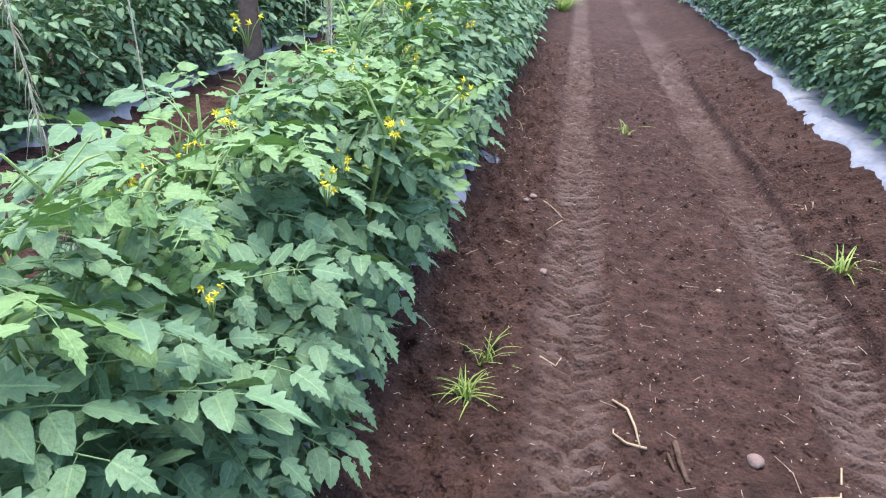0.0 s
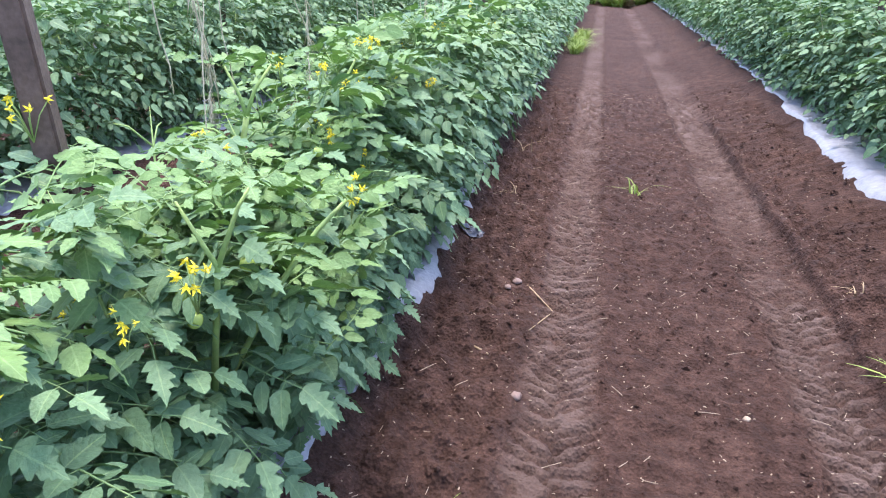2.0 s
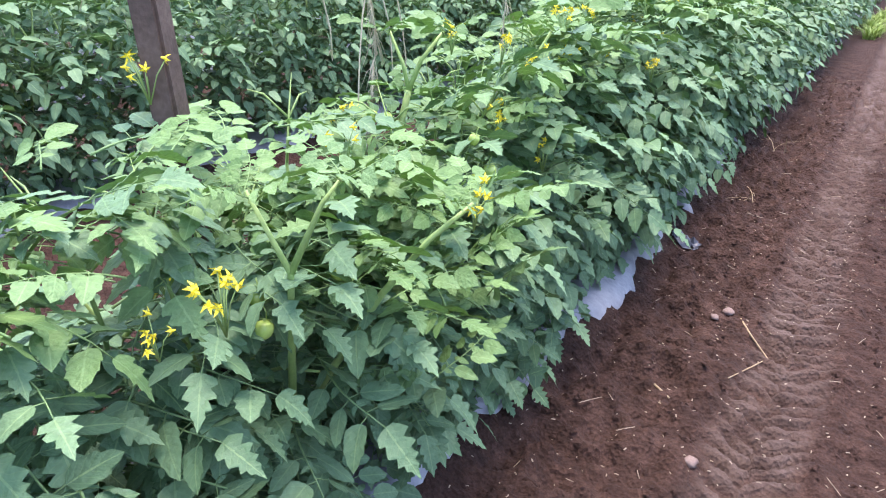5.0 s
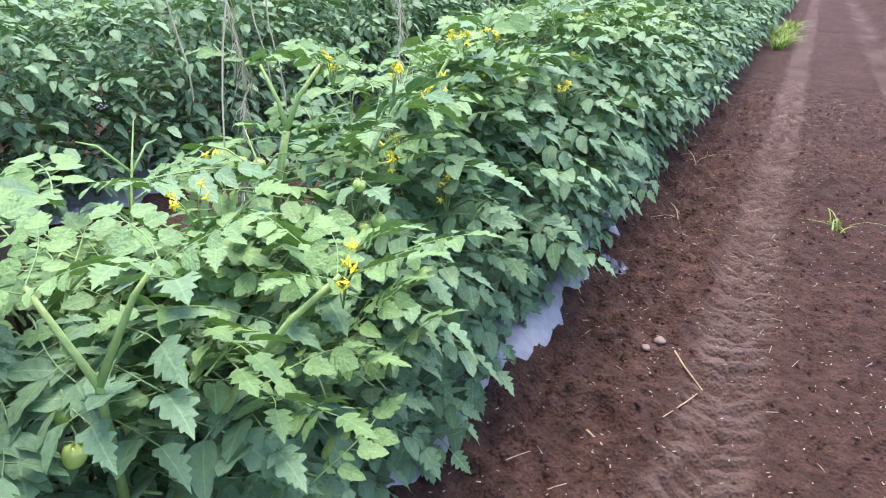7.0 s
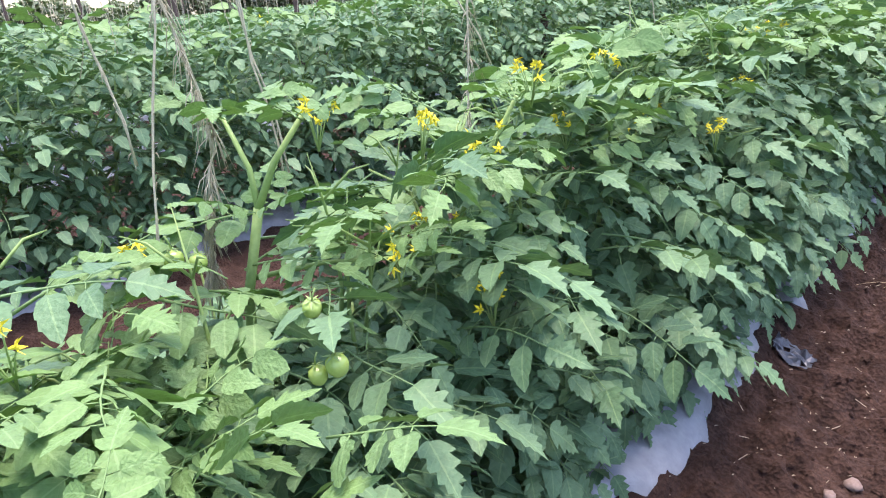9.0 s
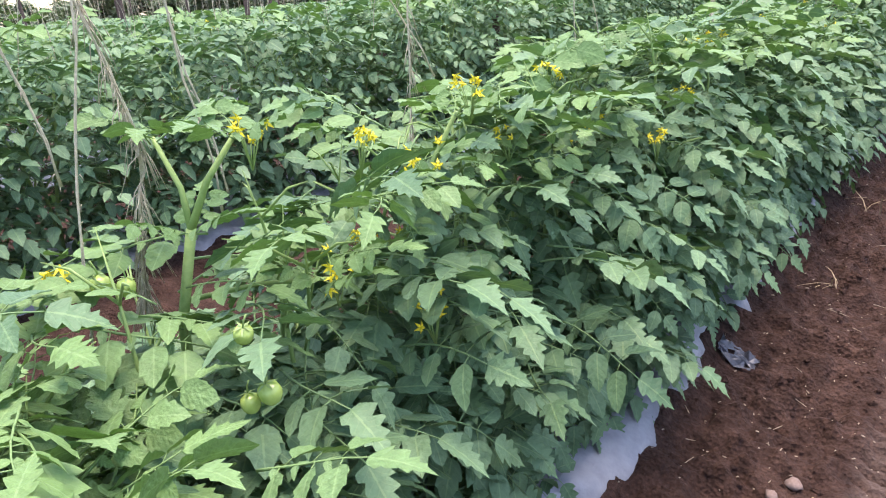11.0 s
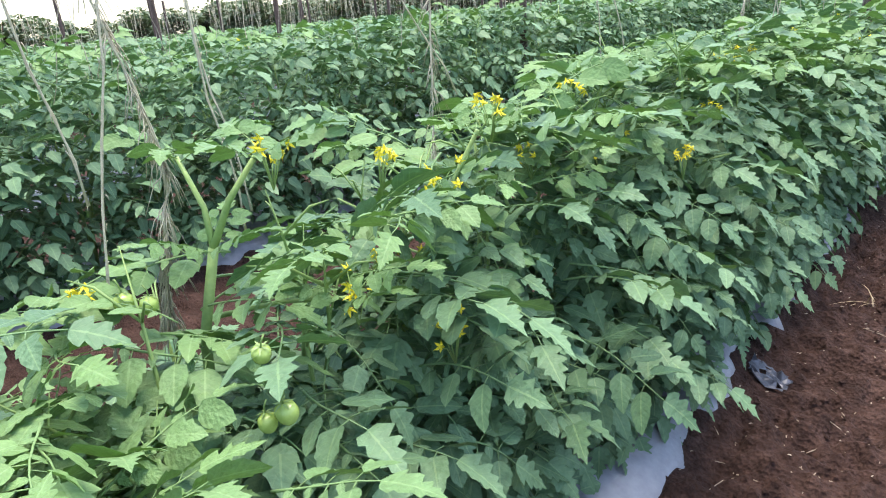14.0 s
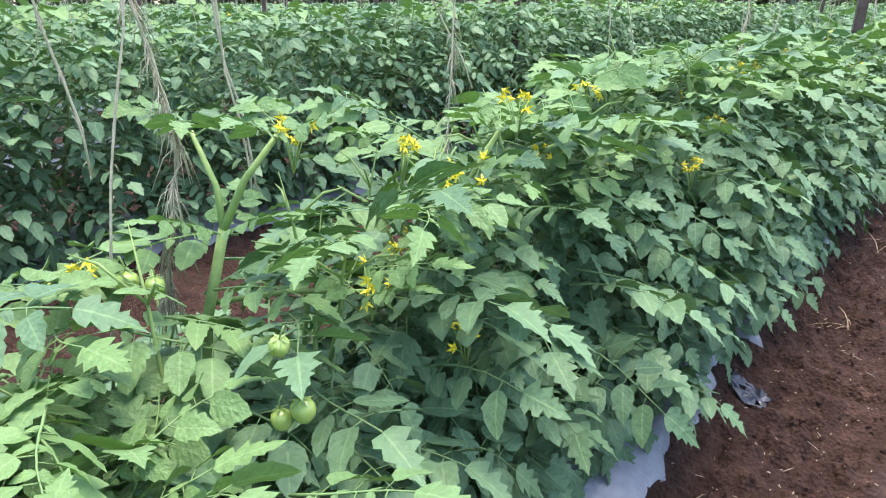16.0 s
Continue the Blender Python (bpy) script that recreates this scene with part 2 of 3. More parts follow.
# ---- the ground ----
def build_ground():
    xs = ticks([(-45.0, -3.5, 0.25), (-3.5, -0.6, 0.06), (-0.6, -0.1, 0.025), (-0.1, 2.2, 0.0115), (2.2, 8.5, 0.12)], 0.4)
    ys = ticks([(-4.2, -0.5, 0.12), (-0.5, 0.8, 0.04), (0.8, 4.6, 0.011), (4.6, 7.0, 0.022), (7.0, 11.0, 0.06), (11.0, 32.0, 0.3)], 0.5)
    gx, gy = np.meshgrid(xs, ys)
    near_rows = np.clip(1 - (np.hypot(gx, gy) - 60) / 60, 0, 1)
    z, pressed_lit = ground_relief(gx, gy)
    z = z * near_rows
    n, m = gx.shape
    verts = np.stack([gx.ravel(), gy.ravel(), z.ravel()], 1)
    idx = np.arange(n * m).reshape(n, m)
    faces = np.stack([idx[:-1, :-1], idx[:-1, 1:], idx[1:, 1:], idx[1:, :-1]], -1).reshape(-1, 4)
    ob = new("ground", mesh_of("ground", verts, faces, SOIL, "pressed_lit", pressed_lit.ravel()))
    tagged(ob, "red-brown tilled soil with two tractor tyre ruts between crop rows", "soil", kind="structure")


build_ground()


def soil_at(x, y):
    return float(ground_relief(np.array([float(x)]), np.array([float(y)]))[0][0])


# ---- silver mulch film on the beds ----
def build_film(centre, y0, y1, step, seed):
    ys = np.arange(y0, y1, step)
    prof = np.array([-0.36, -0.335, -0.3, -0.25, -0.2, -0.1, 0.0, 0.1, 0.2, 0.25, 0.3, 0.335, 0.36])
    rows, low = [], []
    for y in ys:
        w = 1 + 0.22 * float(value_noise(np.array([y * 3.1]), np.array([seed * 1.0]), 3)[0]) + (0.2 if centre < 0 else 0.13) * float(value_noise(np.array([y * (9.0 if centre < 0 else 5.0)]), np.array([seed * 2.0]), 4)[0])
        if seed == 1:
            w += 0.16 * math.exp(-((y - 3.2) / 1.0) ** 2) - 0.1
        if centre > 0:
            w -= 0.6 * min(1.0, max(0.0, (y - 6.0) / 4.0))
        if seed == 1:
            w += 0.12 * float(value_noise(np.array([y * 21.0]), np.array([7.0]), 5)[0]) - 0.04
        x = centre + prof * w + SLOPE * y
        z = land(x, np.full_like(x, y)) + 0.02 + 0.016 * value_noise(x * 9, np.full_like(x, y * 7), seed) + 0.008 * value_noise(x * 30, np.full_like(x, y * 23), seed)
        z[0] -= 0.04
        z[-1] -= 0.04
        rows.append(np.stack([x, np.full_like(x, y), z], 1))
    k = len(prof)
    verts = np.concatenate(rows)
    faces = [(a * k + b, a * k + b + 1, (a + 1) * k + b + 1, (a + 1) * k + b) for a in range(len(ys) - 1) for b in range(k - 1)]
    ob = new("mulch_film", mesh_of("mulch_film", verts, faces, MULCH))
    tagged(ob, "wrinkled silver-grey plastic mulch film over a planting bed", "mulch film", "mulch films")


for k, c in enumerate(BEDS[:5] + [2.6]):
    build_film(c, -4.0, 30.0, 0.03 if k == 0 else 0.05 if k in (0, 1, 5) else 0.25, k + 1)


# ---- tomato leaves ----
MARGIN = ((0.0, 0.012), (0.04, 0.15), (0.13, 0.25), (0.25, 0.315), (0.28, 0.18), (0.42, 0.28), (0.49, 0.275), (0.525, 0.145), (0.66, 0.205), (0.695, 0.105), (0.8, 0.125), (0.83, 0.07), (1.0, 0.0))
MARGIN_SIDE = ((0.0, 0.03), (0.06, 0.18), (0.2, 0.28), (0.4, 0.31), (0.44, 0.265), (0.62, 0.265), (0.66, 0.21), (0.84, 0.15), (1.0, 0.0))
MARGIN_PLAIN = ((0.0, 0.03), (0.12, 0.23), (0.4, 0.3), (0.45, 0.24), (0.72, 0.2), (1.0, 0.0))


def leaflet(base, angle, length, detail, droop, tone, r, roll=0.0, start=0.25):
    """Verts, faces and vein values of one lobed leaflet growing from base in the direction angle (0: along +y)."""
    fold, twist = r.uniform(-0.05, 0.35), r.uniform(-0.3, 0.3) + roll
    if detail == 2:
        st = MARGIN if abs(angle) < 0.25 else MARGIN_SIDE
    elif detail == 1:
        st = MARGIN_PLAIN
    elif detail == 0.5:
        st = ((0.0, 0.03), (0.32, 0.26), (0.68, 0.18), (1.0, 0.0))
    else:
        st = ((0.0, 0.1), (0.42, 0.28), (1.0, 0.0))
    wide = r.uniform(0.85, 1.12) * (1.08 if abs(angle) < 0.25 else 1.0)
    ca, sa = math.cos(angle), math.sin(angle)
    verts, vein = [], []
    for k, (t, w) in enumerate(st):
        bend = start + droop * t
        ly = length * (math.sin(bend) - math.sin(start)) / droop
        lz = length * (math.cos(bend) - math.cos(start)) / droop
        for side in (-1, 0, 1):
            ww = side * w * length * wide * r.uniform(0.9, 1.1)
            x = ww
            z = lz + abs(ww) * fold + ww * twist + (r.uniform(-0.035, 0.035) * length if side else 0)
            sweep = (w - 0.12) * 0.16 * length if (side and detail == 2 and 0 < k < len(st) - 1) else 0.0
            y = ly + sweep
            verts.append((base[0] + x * ca + y * sa, base[1] - x * sa + y * ca, base[2] + z))
            vein.append((side, t, tone))
    faces = []
    for k in range(len(st) - 1):
        a, b = 3 * k, 3 * k + 3
        if k == len(st) - 2:
            faces += [(a, a + 1, b + 1), (a + 1, a + 2, b + 1)]
        else:
            faces += [(a, a + 1, b + 1, b), (a + 1, a + 2, b + 2, b + 1)]
    return verts, faces, vein


def compound_leaf(seed, detail, young=0.0):
    """A pinnate tomato leaf along +y from the origin, about 0.28 m long."""
    r = random.Random(seed)
    size = r.uniform(0.27, 0.35)
    bow = r.uniform(0.3, 0.85)
    V, F, A = [], [], []

    def add(piece):
        v, f, a = piece
        o = len(V)
        V.extend(v)
        F.extend(tuple(i + o for i in q) for q in f)
        A.extend(a)

    def rib(t):
        b = bow * t
        return (0.012 * math.sin(5 * t + seed), size * math.sin(b) / bow, -size * (1 - math.cos(b)) / bow)

    if detail:
        n = 6 if detail == 2 else 3
        v, f = tube([rib(k / n * 0.86) for k in range(n + 1)], [0.0032 * (1 - 0.55 * k / n) for k in range(n + 1)], 4 if detail == 2 else 3)
        add((v, f, [(0.0, 0.5, max(0.4, young))] * len(v)))
    tone = young * r.uniform(0.6, 1.0)
    add(leaflet(rib(0.86), r.uniform(-0.2, 0.2), r.uniform(0.095, 0.13), detail, r.uniform(0.15, 0.6), tone, r, 0.0, bow * 0.86))
    pairs = (0.28, 0.5, 0.7) if detail else (0.38, 0.68)
    for t in pairs:
        for side in (-1, 1):
            big = r.uniform(0.06, 0.092) * (1.15 - 0.35 * abs(t - 0.6)) * (1.0 if detail else 1.2)
            p = rib(t + r.uniform(-0.03, 0.03))
            away = side * r.uniform(0.95, 1.35)
            foot = (p[0] + side * 0.024, p[1] + 0.007, p[2])
            if detail == 2:
                v, f = tube([p, foot], [0.0017, 0.0012], 3)
                add((v, f, [(0.0, 0.5, max(0.4, young))] * len(v)))
            add(leaflet(foot if detail == 2 else (p[0] + side * 0.012, p[1], p[2]), away, big, detail, r.uniform(0.15, 0.6), tone, r, -0.1 * side, r.uniform(0.05, 0.4)))
    if detail == 2:
        for t in (0.2, 0.39, 0.6):
            for side in (-1, 1):
                p = rib(t)
                add(leaflet(p, side * r.uniform(1.0, 1.6), r.uniform(0.022, 0.042), 1, 0.4, tone, r))
    return np.array(V), F, np.array(A)


FINE = [compound_leaf(100 + k, 2, 0.0) for k in range(9)] + [compound_leaf(200 + k, 2, 0.75) for k in range(3)]
MEDIUM = [compound_leaf(300 + k, 1, 0.0) for k in range(9)] + [compound_leaf(400 + k, 1, 0.7) for k in range(2)]
PLAIN = [compound_leaf(300 + k, 0.5, 0.0) for k in range(7)] + [compound_leaf(400 + k, 0.5, 0.7) for k in range(2)]
ROUGH = [compound_leaf(500 + k, 0, 0.0) for k in range(6)] + [compound_leaf(600 + k, 0, 0.7) for k in range(2)]
FINE_MESHES = [mesh_of("leaf", v, f, LEAF, "vein", a) for v, f, a in FINE]


def leaf_places(seed, count, reach=0.55, height=1.02, spread=0.3, low=0.06, size=1.0):
    """Poses of the leaves of one sprawling plant, its foot at the origin; x across the row, y along it."""
    r = random.Random(seed)
    out = []
    for _ in range(count):
        h = low + (height - low) * r.random() ** 0.75
        top = smooth_top(h / height)
        az = r.uniform(0, 2 * math.pi)
        rad = r.random() ** 0.4
        x = math.cos(az) * rad * (reach - 0.2) * top * (0.82 + 0.18 * min(1.0, h / 0.4))
        y = math.sin(az) * rad * spread
        out_az = math.atan2(y * 0.8 + r.uniform(-0.12, 0.12), x + r.uniform(-0.1, 0.1))
        lift = r.uniform(-28, 28) - 30 + 47 * min(1.0, h / height)
        out.append((h, pose(x, y, h, 0, 0, math.degrees(out_az) - 90 + r.uniform(-25, 25)) @ pose(0, 0, 0, lift, r.uniform(-25, 25), 0) @ Matrix.Diagonal((*(3 * [size * r.uniform(0.72, 1.08)]), 1))))
    return out


def smooth_top(t):
    return 1.0 if t < 0.7 else 1.0 - 0.55 * (t - 0.7) / 0.3


def foliage_mesh(name, library, places, extra=None, scale=1.0):
    """One mesh of many leaves; places: (height share, pose)."""
    V, F, A, o = [], [], [], 0
    n_old = len(library) - (3 if library is FINE else 2)
    for k, (h, m) in enumerate(places):
        pick = (n_old + k % (len(library) - n_old)) if (h > 0.93 and k % 3 == 0) else (k * 7 + 3) % n_old
        v, f, a = library[pick]
        mm = np.array(m)
        V.append(v * scale @ mm[:3, :3].T + mm[:3, 3])
        F.extend(tuple(i + o for i in q) for q in f)
        A.append(a)
        o += len(v)
    return mesh_of(name, np.concatenate(V), F, FOLIAGE, "vein", np.concatenate(A))


def plant_stems(seed, height=1.0):
    r = random.Random(seed)
    parts = []
    for k in range(3):
        lean, az = r.uniform(0.05, 0.26), r.uniform(0, 6.28)
        pts = [(lean * math.cos(az) * (t ** 1.3) + 0.02 * math.sin(7 * t + k), lean * math.sin(az) * (t ** 1.3), height * r.uniform(0.98, 1.0) * t * (0.98 if k == 0 else 0.85)) for t in (0, 0.2, 0.4, 0.6, 0.8, 1.0)]
        parts.append(tube(pts, [0.01, 0.01, 0.009, 0.008, 0.006, 0.003], 6))
        for t in (2, 3, 4):
            b, w = pts[t], r.uniform(0, 6.28)
            ln = r.uniform(0.12, 0.26)
            parts.append(tube([b, (b[0] + 0.5 * ln * math.cos(w), b[1] + 0.5 * ln * math.sin(w), b[2] + 0.08), (b[0] + ln * math.cos(w), b[1] + ln * math.sin(w), b[2] + 0.12)], [0.006, 0.005, 0.003], 5))
    v, f = joined(parts)
    return mesh_of("stem", v, f, STEM)


# ---- flowers and fruit ----
def flower_mesh():
    """One star flower with five bent petals round a pointed cone."""
    verts, faces = [], []
    for p in range(5):
        w = p * 1.2566
        d, e = Vector((math.cos(w), math.sin(w), 0)), Vector((-math.sin(w), math.cos(w), 0))
        o = len(verts)
        for q in (Vector((0, 0, 0)), d * 0.005 + e * 0.0027 + Vector((0, 0, 0.001)), d * 0.0115 - Vector((0, 0, 0.006)), d * 0.005 - e * 0.0027 + Vector((0, 0, 0.001))):
            verts.append(tuple(q))
        faces.append((o, o + 1, o + 2, o + 3))
    v, f = joined([(verts, faces), tube([(0, 0, 0), (0, 0, 0.005), (0, 0, 0.009)], [0.0028, 0.0024, 0.001], 5)])
    return mesh_of("flower", v, f, PETAL, smooth=False)


FLOWER_MESH = flower_mesh()


def flower_truss(seed):
    """The green stalk of a cluster and the poses of its flowers."""
    r = random.Random(seed)
    green, places = [], []
    root = Vector((0, 0, -0.07))
    for k in range(r.randint(5, 8)):
        c = Vector((r.uniform(-0.034, 0.034), r.uniform(-0.034, 0.034), r.uniform(-0.03, 0.018)))
        green.append(tube([root, (root + c) / 2 + Vector((0, 0, 0.012)), c], [0.0014, 0.0011, 0.001], 4))
        places.append(Matrix.Translation(c) @ Euler((r.uniform(-1.9, 1.9), r.uniform(-1.2, 1.2), r.uniform(0, 6))).to_matrix().to_4x4())
    gv, gf = joined(green)
    return mesh_of("truss_stalk", gv, gf, STEM), places


TRUSSES = [flower_truss(k) for k in range(6)]


def fruit_mesh():
    bm = bmesh.new()
    bmesh.ops.create_uvsphere(bm, u_segments=14, v_segments=9, radius=0.021)
    for v in bm.verts:
        w = math.atan2(v.co.y, v.co.x)
        v.co.z *= 1.2
        v.co.xy *= 1 + 0.025 * math.cos(4 * w)
        if v.co.z > 0.019:
            v.co.z -= 0.004
    for f in bm.faces:
        f.smooth = True
    me = bpy.data.meshes.new("fruit")
    bm.to_mesh(me)
    bm.free()
    me.materials.append(FRUIT)
    return me


def calyx_mesh():
    parts = [tube([(0, 0, 0.02), (0.003, 0, 0.035), (0.012, 0.003, 0.05)], [0.002, 0.002, 0.0025], 4)]
    verts, faces = [], []
    for p in range(5):
        w = p * 1.2566 + 0.3
        c, s = math.cos(w), math.sin(w)
        o = len(verts)
        verts += [(0, 0, 0.0215), (0.009 * c - 0.003 * s, 0.009 * s + 0.003 * c, 0.022), (0.024 * c, 0.024 * s, 0.019), (0.009 * c + 0.003 * s, 0.009 * s - 0.003 * c, 0.022)]
        faces.append((o, o + 1, o + 2, o + 3))
    v, f = joined(parts + [(verts, faces)])
    return mesh_of("calyx", v, f, STEM)


FRUIT_MESH, CALYX_MESH = fruit_mesh(), calyx_mesh()


def add_truss(plant, local, k, size=1.0):
    stalk, places = TRUSSES[k % len(TRUSSES)]
    m = pose(*local, 0, 0, 47 * k) @ Matrix.Diagonal((size, size, size, 1))
    part = under("flower_truss", stalk, plant, m, "cluster of small yellow star flowers")
    for place in places:
        under("flower", FLOWER_MESH, part, place)


def add_fruit(plant, local, k, size=1.0):
    part = under("tomato", FRUIT_MESH, plant, pose(*local, 12 * (k % 3), -9, 40 * k) @ Matrix.Diagonal((size, size, size, 1)), "unripe glossy green tomato")
    under("calyx", CALYX_MESH, part)


# ---- the tomato rows ----
def row_x(centre, y):
    return centre + SLOPE * y


def shoot_mesh(seed):
    """A pale arching side shoot, its root at the origin."""
    r = random.Random(seed)
    bend, tall = r.uniform(0.06, 0.16), r.uniform(0.28, 0.4)
    main = [(bend * t * t, 0.02 * math.sin(4 * t), tall * t) for t in (0, 0.25, 0.5, 0.75, 1.0)]
    parts = [tube(main, [0.0065, 0.006, 0.005, 0.0035, 0.001], 6)]
    for k, t in enumerate((1, 2, 3, 3)):
        b, w, ln = main[t], 2.4 * k + seed, r.uniform(0.08, 0.16)
        parts.append(tube([b, (b[0] + 0.6 * ln * math.cos(w), b[1] + 0.6 * ln * math.sin(w), b[2] + 0.05), (b[0] + ln * math.cos(w), b[1] + ln * math.sin(w), b[2] + 0.06)], [0.0032, 0.0026, 0.001], 5))
    v, f = joined(parts)
    return mesh_of("shoot", v, f, STEM)


SHOOTS = [shoot_mesh(k) for k in range(4)]
STEMS = [plant_stems(k, 1.0) for k in range(5)]
GROUP = "tomato plants in rows"

# places of the flower clusters and fruits on the plants beside the path
FLOWERS = [(0.0, 2.81, 1.18), (-0.154, 2.447, 1.173), (0.2, 1.875, 0.98), (-0.293, 2.174, 1.0), (-0.04, 2.475, 0.96), (0.04, 2.604, 0.85),
           (0.077, 1.435, 0.975), (0.005, 4.126, 1.12), (-0.13, 1.965, 1.02), (-0.1, 2.62, 1.12), (-0.02, 2.7, 1.08), (-0.4, 1.75, 1.16), (0.02, 4.3, 1.12),
           (0.0, 1.1, 0.96), (-0.25, 1.25, 1.03), (-0.1, 3.3, 1.14), (0.1, 5.2, 1.1), (-0.3, 0.9, 1.0), (0.1, 3.5, 0.95)]
FRUITS = [(0.02, 2.247, 0.87), (0.045, 2.26, 0.885), (0.0, 2.27, 0.95), (0.025, 1.727, 0.86), (-0.06, 1.62, 0.84), (-0.03, 1.6, 0.8),
          (-0.22, 2.25, 0.98), (-0.25, 2.23, 0.985), (-0.28, 0.75, 0.83), (-0.25, 0.78, 0.85)]


def near_plant(k, y):
    x = row_x(-0.5, y)
    r = random.Random(900 + k)
    low_left = 1.7 < y < 2.65
    plant = new("tomato_plant")
    base = (x, y, float(land(np.array([x]), np.array([y]))[0]) + 0.005)
    plant.matrix_basis = pose(*base)
    tagged(plant, "sprawling green tomato plant with lobed leaves and yellow flowers", "tomato plant", GROUP)
    under("stem", STEMS[k % 5], plant, pose(0, 0, 0, 0, 0, 71 * k) @ Matrix.Diagonal((1, 1, 0.68 if low_left else 0.95, 1)), "thick pale green hairy stem")
    height = (0.86 if y < 2.7 else 0.92 if y < 3.2 else 0.98) + r.uniform(-0.05, 0.06)
    for i, (h, m) in enumerate(leaf_places(40 + k, 185, 0.515, height, 0.3, 0.06, 0.87) + leaf_places(80 + k, 45, 0.37, 0.6, 0.26, 0.05, 0.88)):
        if (low_left and m.translation.x < 0.08 and h > 0.56 and i % 4) or (m.translation.x < (0.0 if y < 3.0 else -0.1) and h > (0.64 if y < 3.0 else 0.74) * height):
            continue
        pick = 9 + i % 3 if (h > 0.85 * height and i % 2 == 0) else (i * 5 + k) % 9
        under("leaf", FINE_MESHES[pick], plant, m)
    for i in range(15):
        along = 0.17 * (i % 2) - 0.08 + 0.15 * math.sin(2.3 * k) + r.uniform(-0.05, 0.05)
        m = pose(r.uniform(0.04, 0.17), along, r.uniform(0.08, 0.3), 0, 0, -90 + r.uniform(-45, 45)) @ pose(0, 0, 0, r.uniform(-35, -5), r.uniform(-20, 20), 0)
        under("leaf", FINE_MESHES[(i * 2 + k) % 9], plant, m @ Matrix.Diagonal((*(3 * [r.uniform(0.7, 0.95)]), 1)))
    for i in range(5):
        under("shoot", SHOOTS[(i + k) % 4], plant, pose(r.uniform(0.0, 0.24), r.uniform(-0.2, 0.2), height - r.uniform(0.27, 0.38), 0, r.uniform(-10, 20), r.uniform(0, 360)) @ Matrix.Diagonal((0.7, 0.7, 1, 1)))
    for i in range(14):
        a = r.uniform(0, 360)
        m = pose(r.uniform(-0.12, 0.34), r.uniform(-0.24, 0.24), height + r.uniform(-0.1, 0.04), 0, 0, a) @ pose(0, 0, 0, r.uniform(0, 32), r.uniform(-30, 30), 0)
        if not (low_left and m.translation.x < 0.1):
            under("leaf", FINE_MESHES[9 + i % 3], plant, m @ Matrix.Diagonal((*(3 * [r.uniform(0.4, 0.65)]), 1)))
    return plant, base


near = [near_plant(k, -0.35 + 0.42 * k) for k in range(15)]


def nearest(x, y):
    return min(near, key=lambda p: abs(p[1][1] - y))


for k, (x, y, z) in enumerate(FLOWERS):
    plant, b = nearest(x, y)
    add_truss(plant, (x - b[0], y - b[1], z - b[2]), k)
for k, (x, y, z) in enumerate(FRUITS):
    plant, b = nearest(x, y)
    add_fruit(plant, (x - b[0], y - b[1], z - b[2]), k, 0.62 + 0.1 * (k % 2))

# stout bare stems that stand out of the foliage
def bare_stem(at, lines):
    plant, b = nearest(*at)
    rods = [tube([(x - b[0], y - b[1], z - b[2]) for x, y, z in pts], [r0 + (r1 - r0) * k / (len(pts) - 1) for k in range(len(pts))], 8) for pts, r0, r1 in lines]
    v, f = joined(rods)
    under("branch", mesh_of("branch", v, f, STEM), plant, None, "thick bare pale green forked stem")
    for k, (pts, r0, r1) in enumerate(lines):
        x, y, z = pts[-1]
        for turn in (40, 170, 280):
            under("leaf", FINE_MESHES[9 + k % 3], plant, pose(x - b[0], y - b[1], z - b[2] - 0.01, 0, 0, turn + 30 * k) @ pose(0, 0, 0, 35, 0, 0) @ Matrix.Diagonal((0.45, 0.45, 0.45, 1)))


bare_stem((-0.3, 2.35), [([(-0.36, 2.3, 0.15), (-0.3, 2.34, 0.6), (-0.27, 2.35, 0.87), (-0.24, 2.38, 1.02)], 0.0105, 0.0085),
                         ([(-0.24, 2.38, 1.02), (-0.22, 2.41, 1.09), (-0.17, 2.44, 1.16)], 0.007, 0.004),
                         ([(-0.24, 2.38, 1.02), (-0.26, 2.39, 1.08), (-0.29, 2.38, 1.16)], 0.006, 0.0035),
                         ([(-0.27, 2.36, 0.9), (-0.15, 2.42, 0.93), (-0.04, 2.47, 0.94)], 0.005, 0.003)])
bare_stem((0.1, 1.8), [([(-0.1, 1.7, 0.5), (0.07, 1.78, 0.8), (0.14, 1.83, 0.9), (0.2, 1.875, 0.96)], 0.008, 0.004)])
bare_stem((0.0, 1.6), [([(-0.05, 1.66, 0.6), (0.02, 1.62, 0.9), (-0.03, 1.6, 1.03)], 0.008, 0.003), ([(0.02, 1.62, 0.9), (0.05, 1.67, 1.0), (0.07, 1.7, 1.04)], 0.006, 0.002)])
bare_stem((-0.15, 2.75), [([(-0.3, 2.75, 0.5), (-0.14, 2.8, 0.95), (-0.03, 2.81, 1.13)], 0.009, 0.004)])
bare_stem((-0.25, 0.75), [([(-0.35, 0.7, 0.5), (-0.28, 0.78, 0.9), (-0.22, 0.86, 1.04)], 0.01, 0.005)])

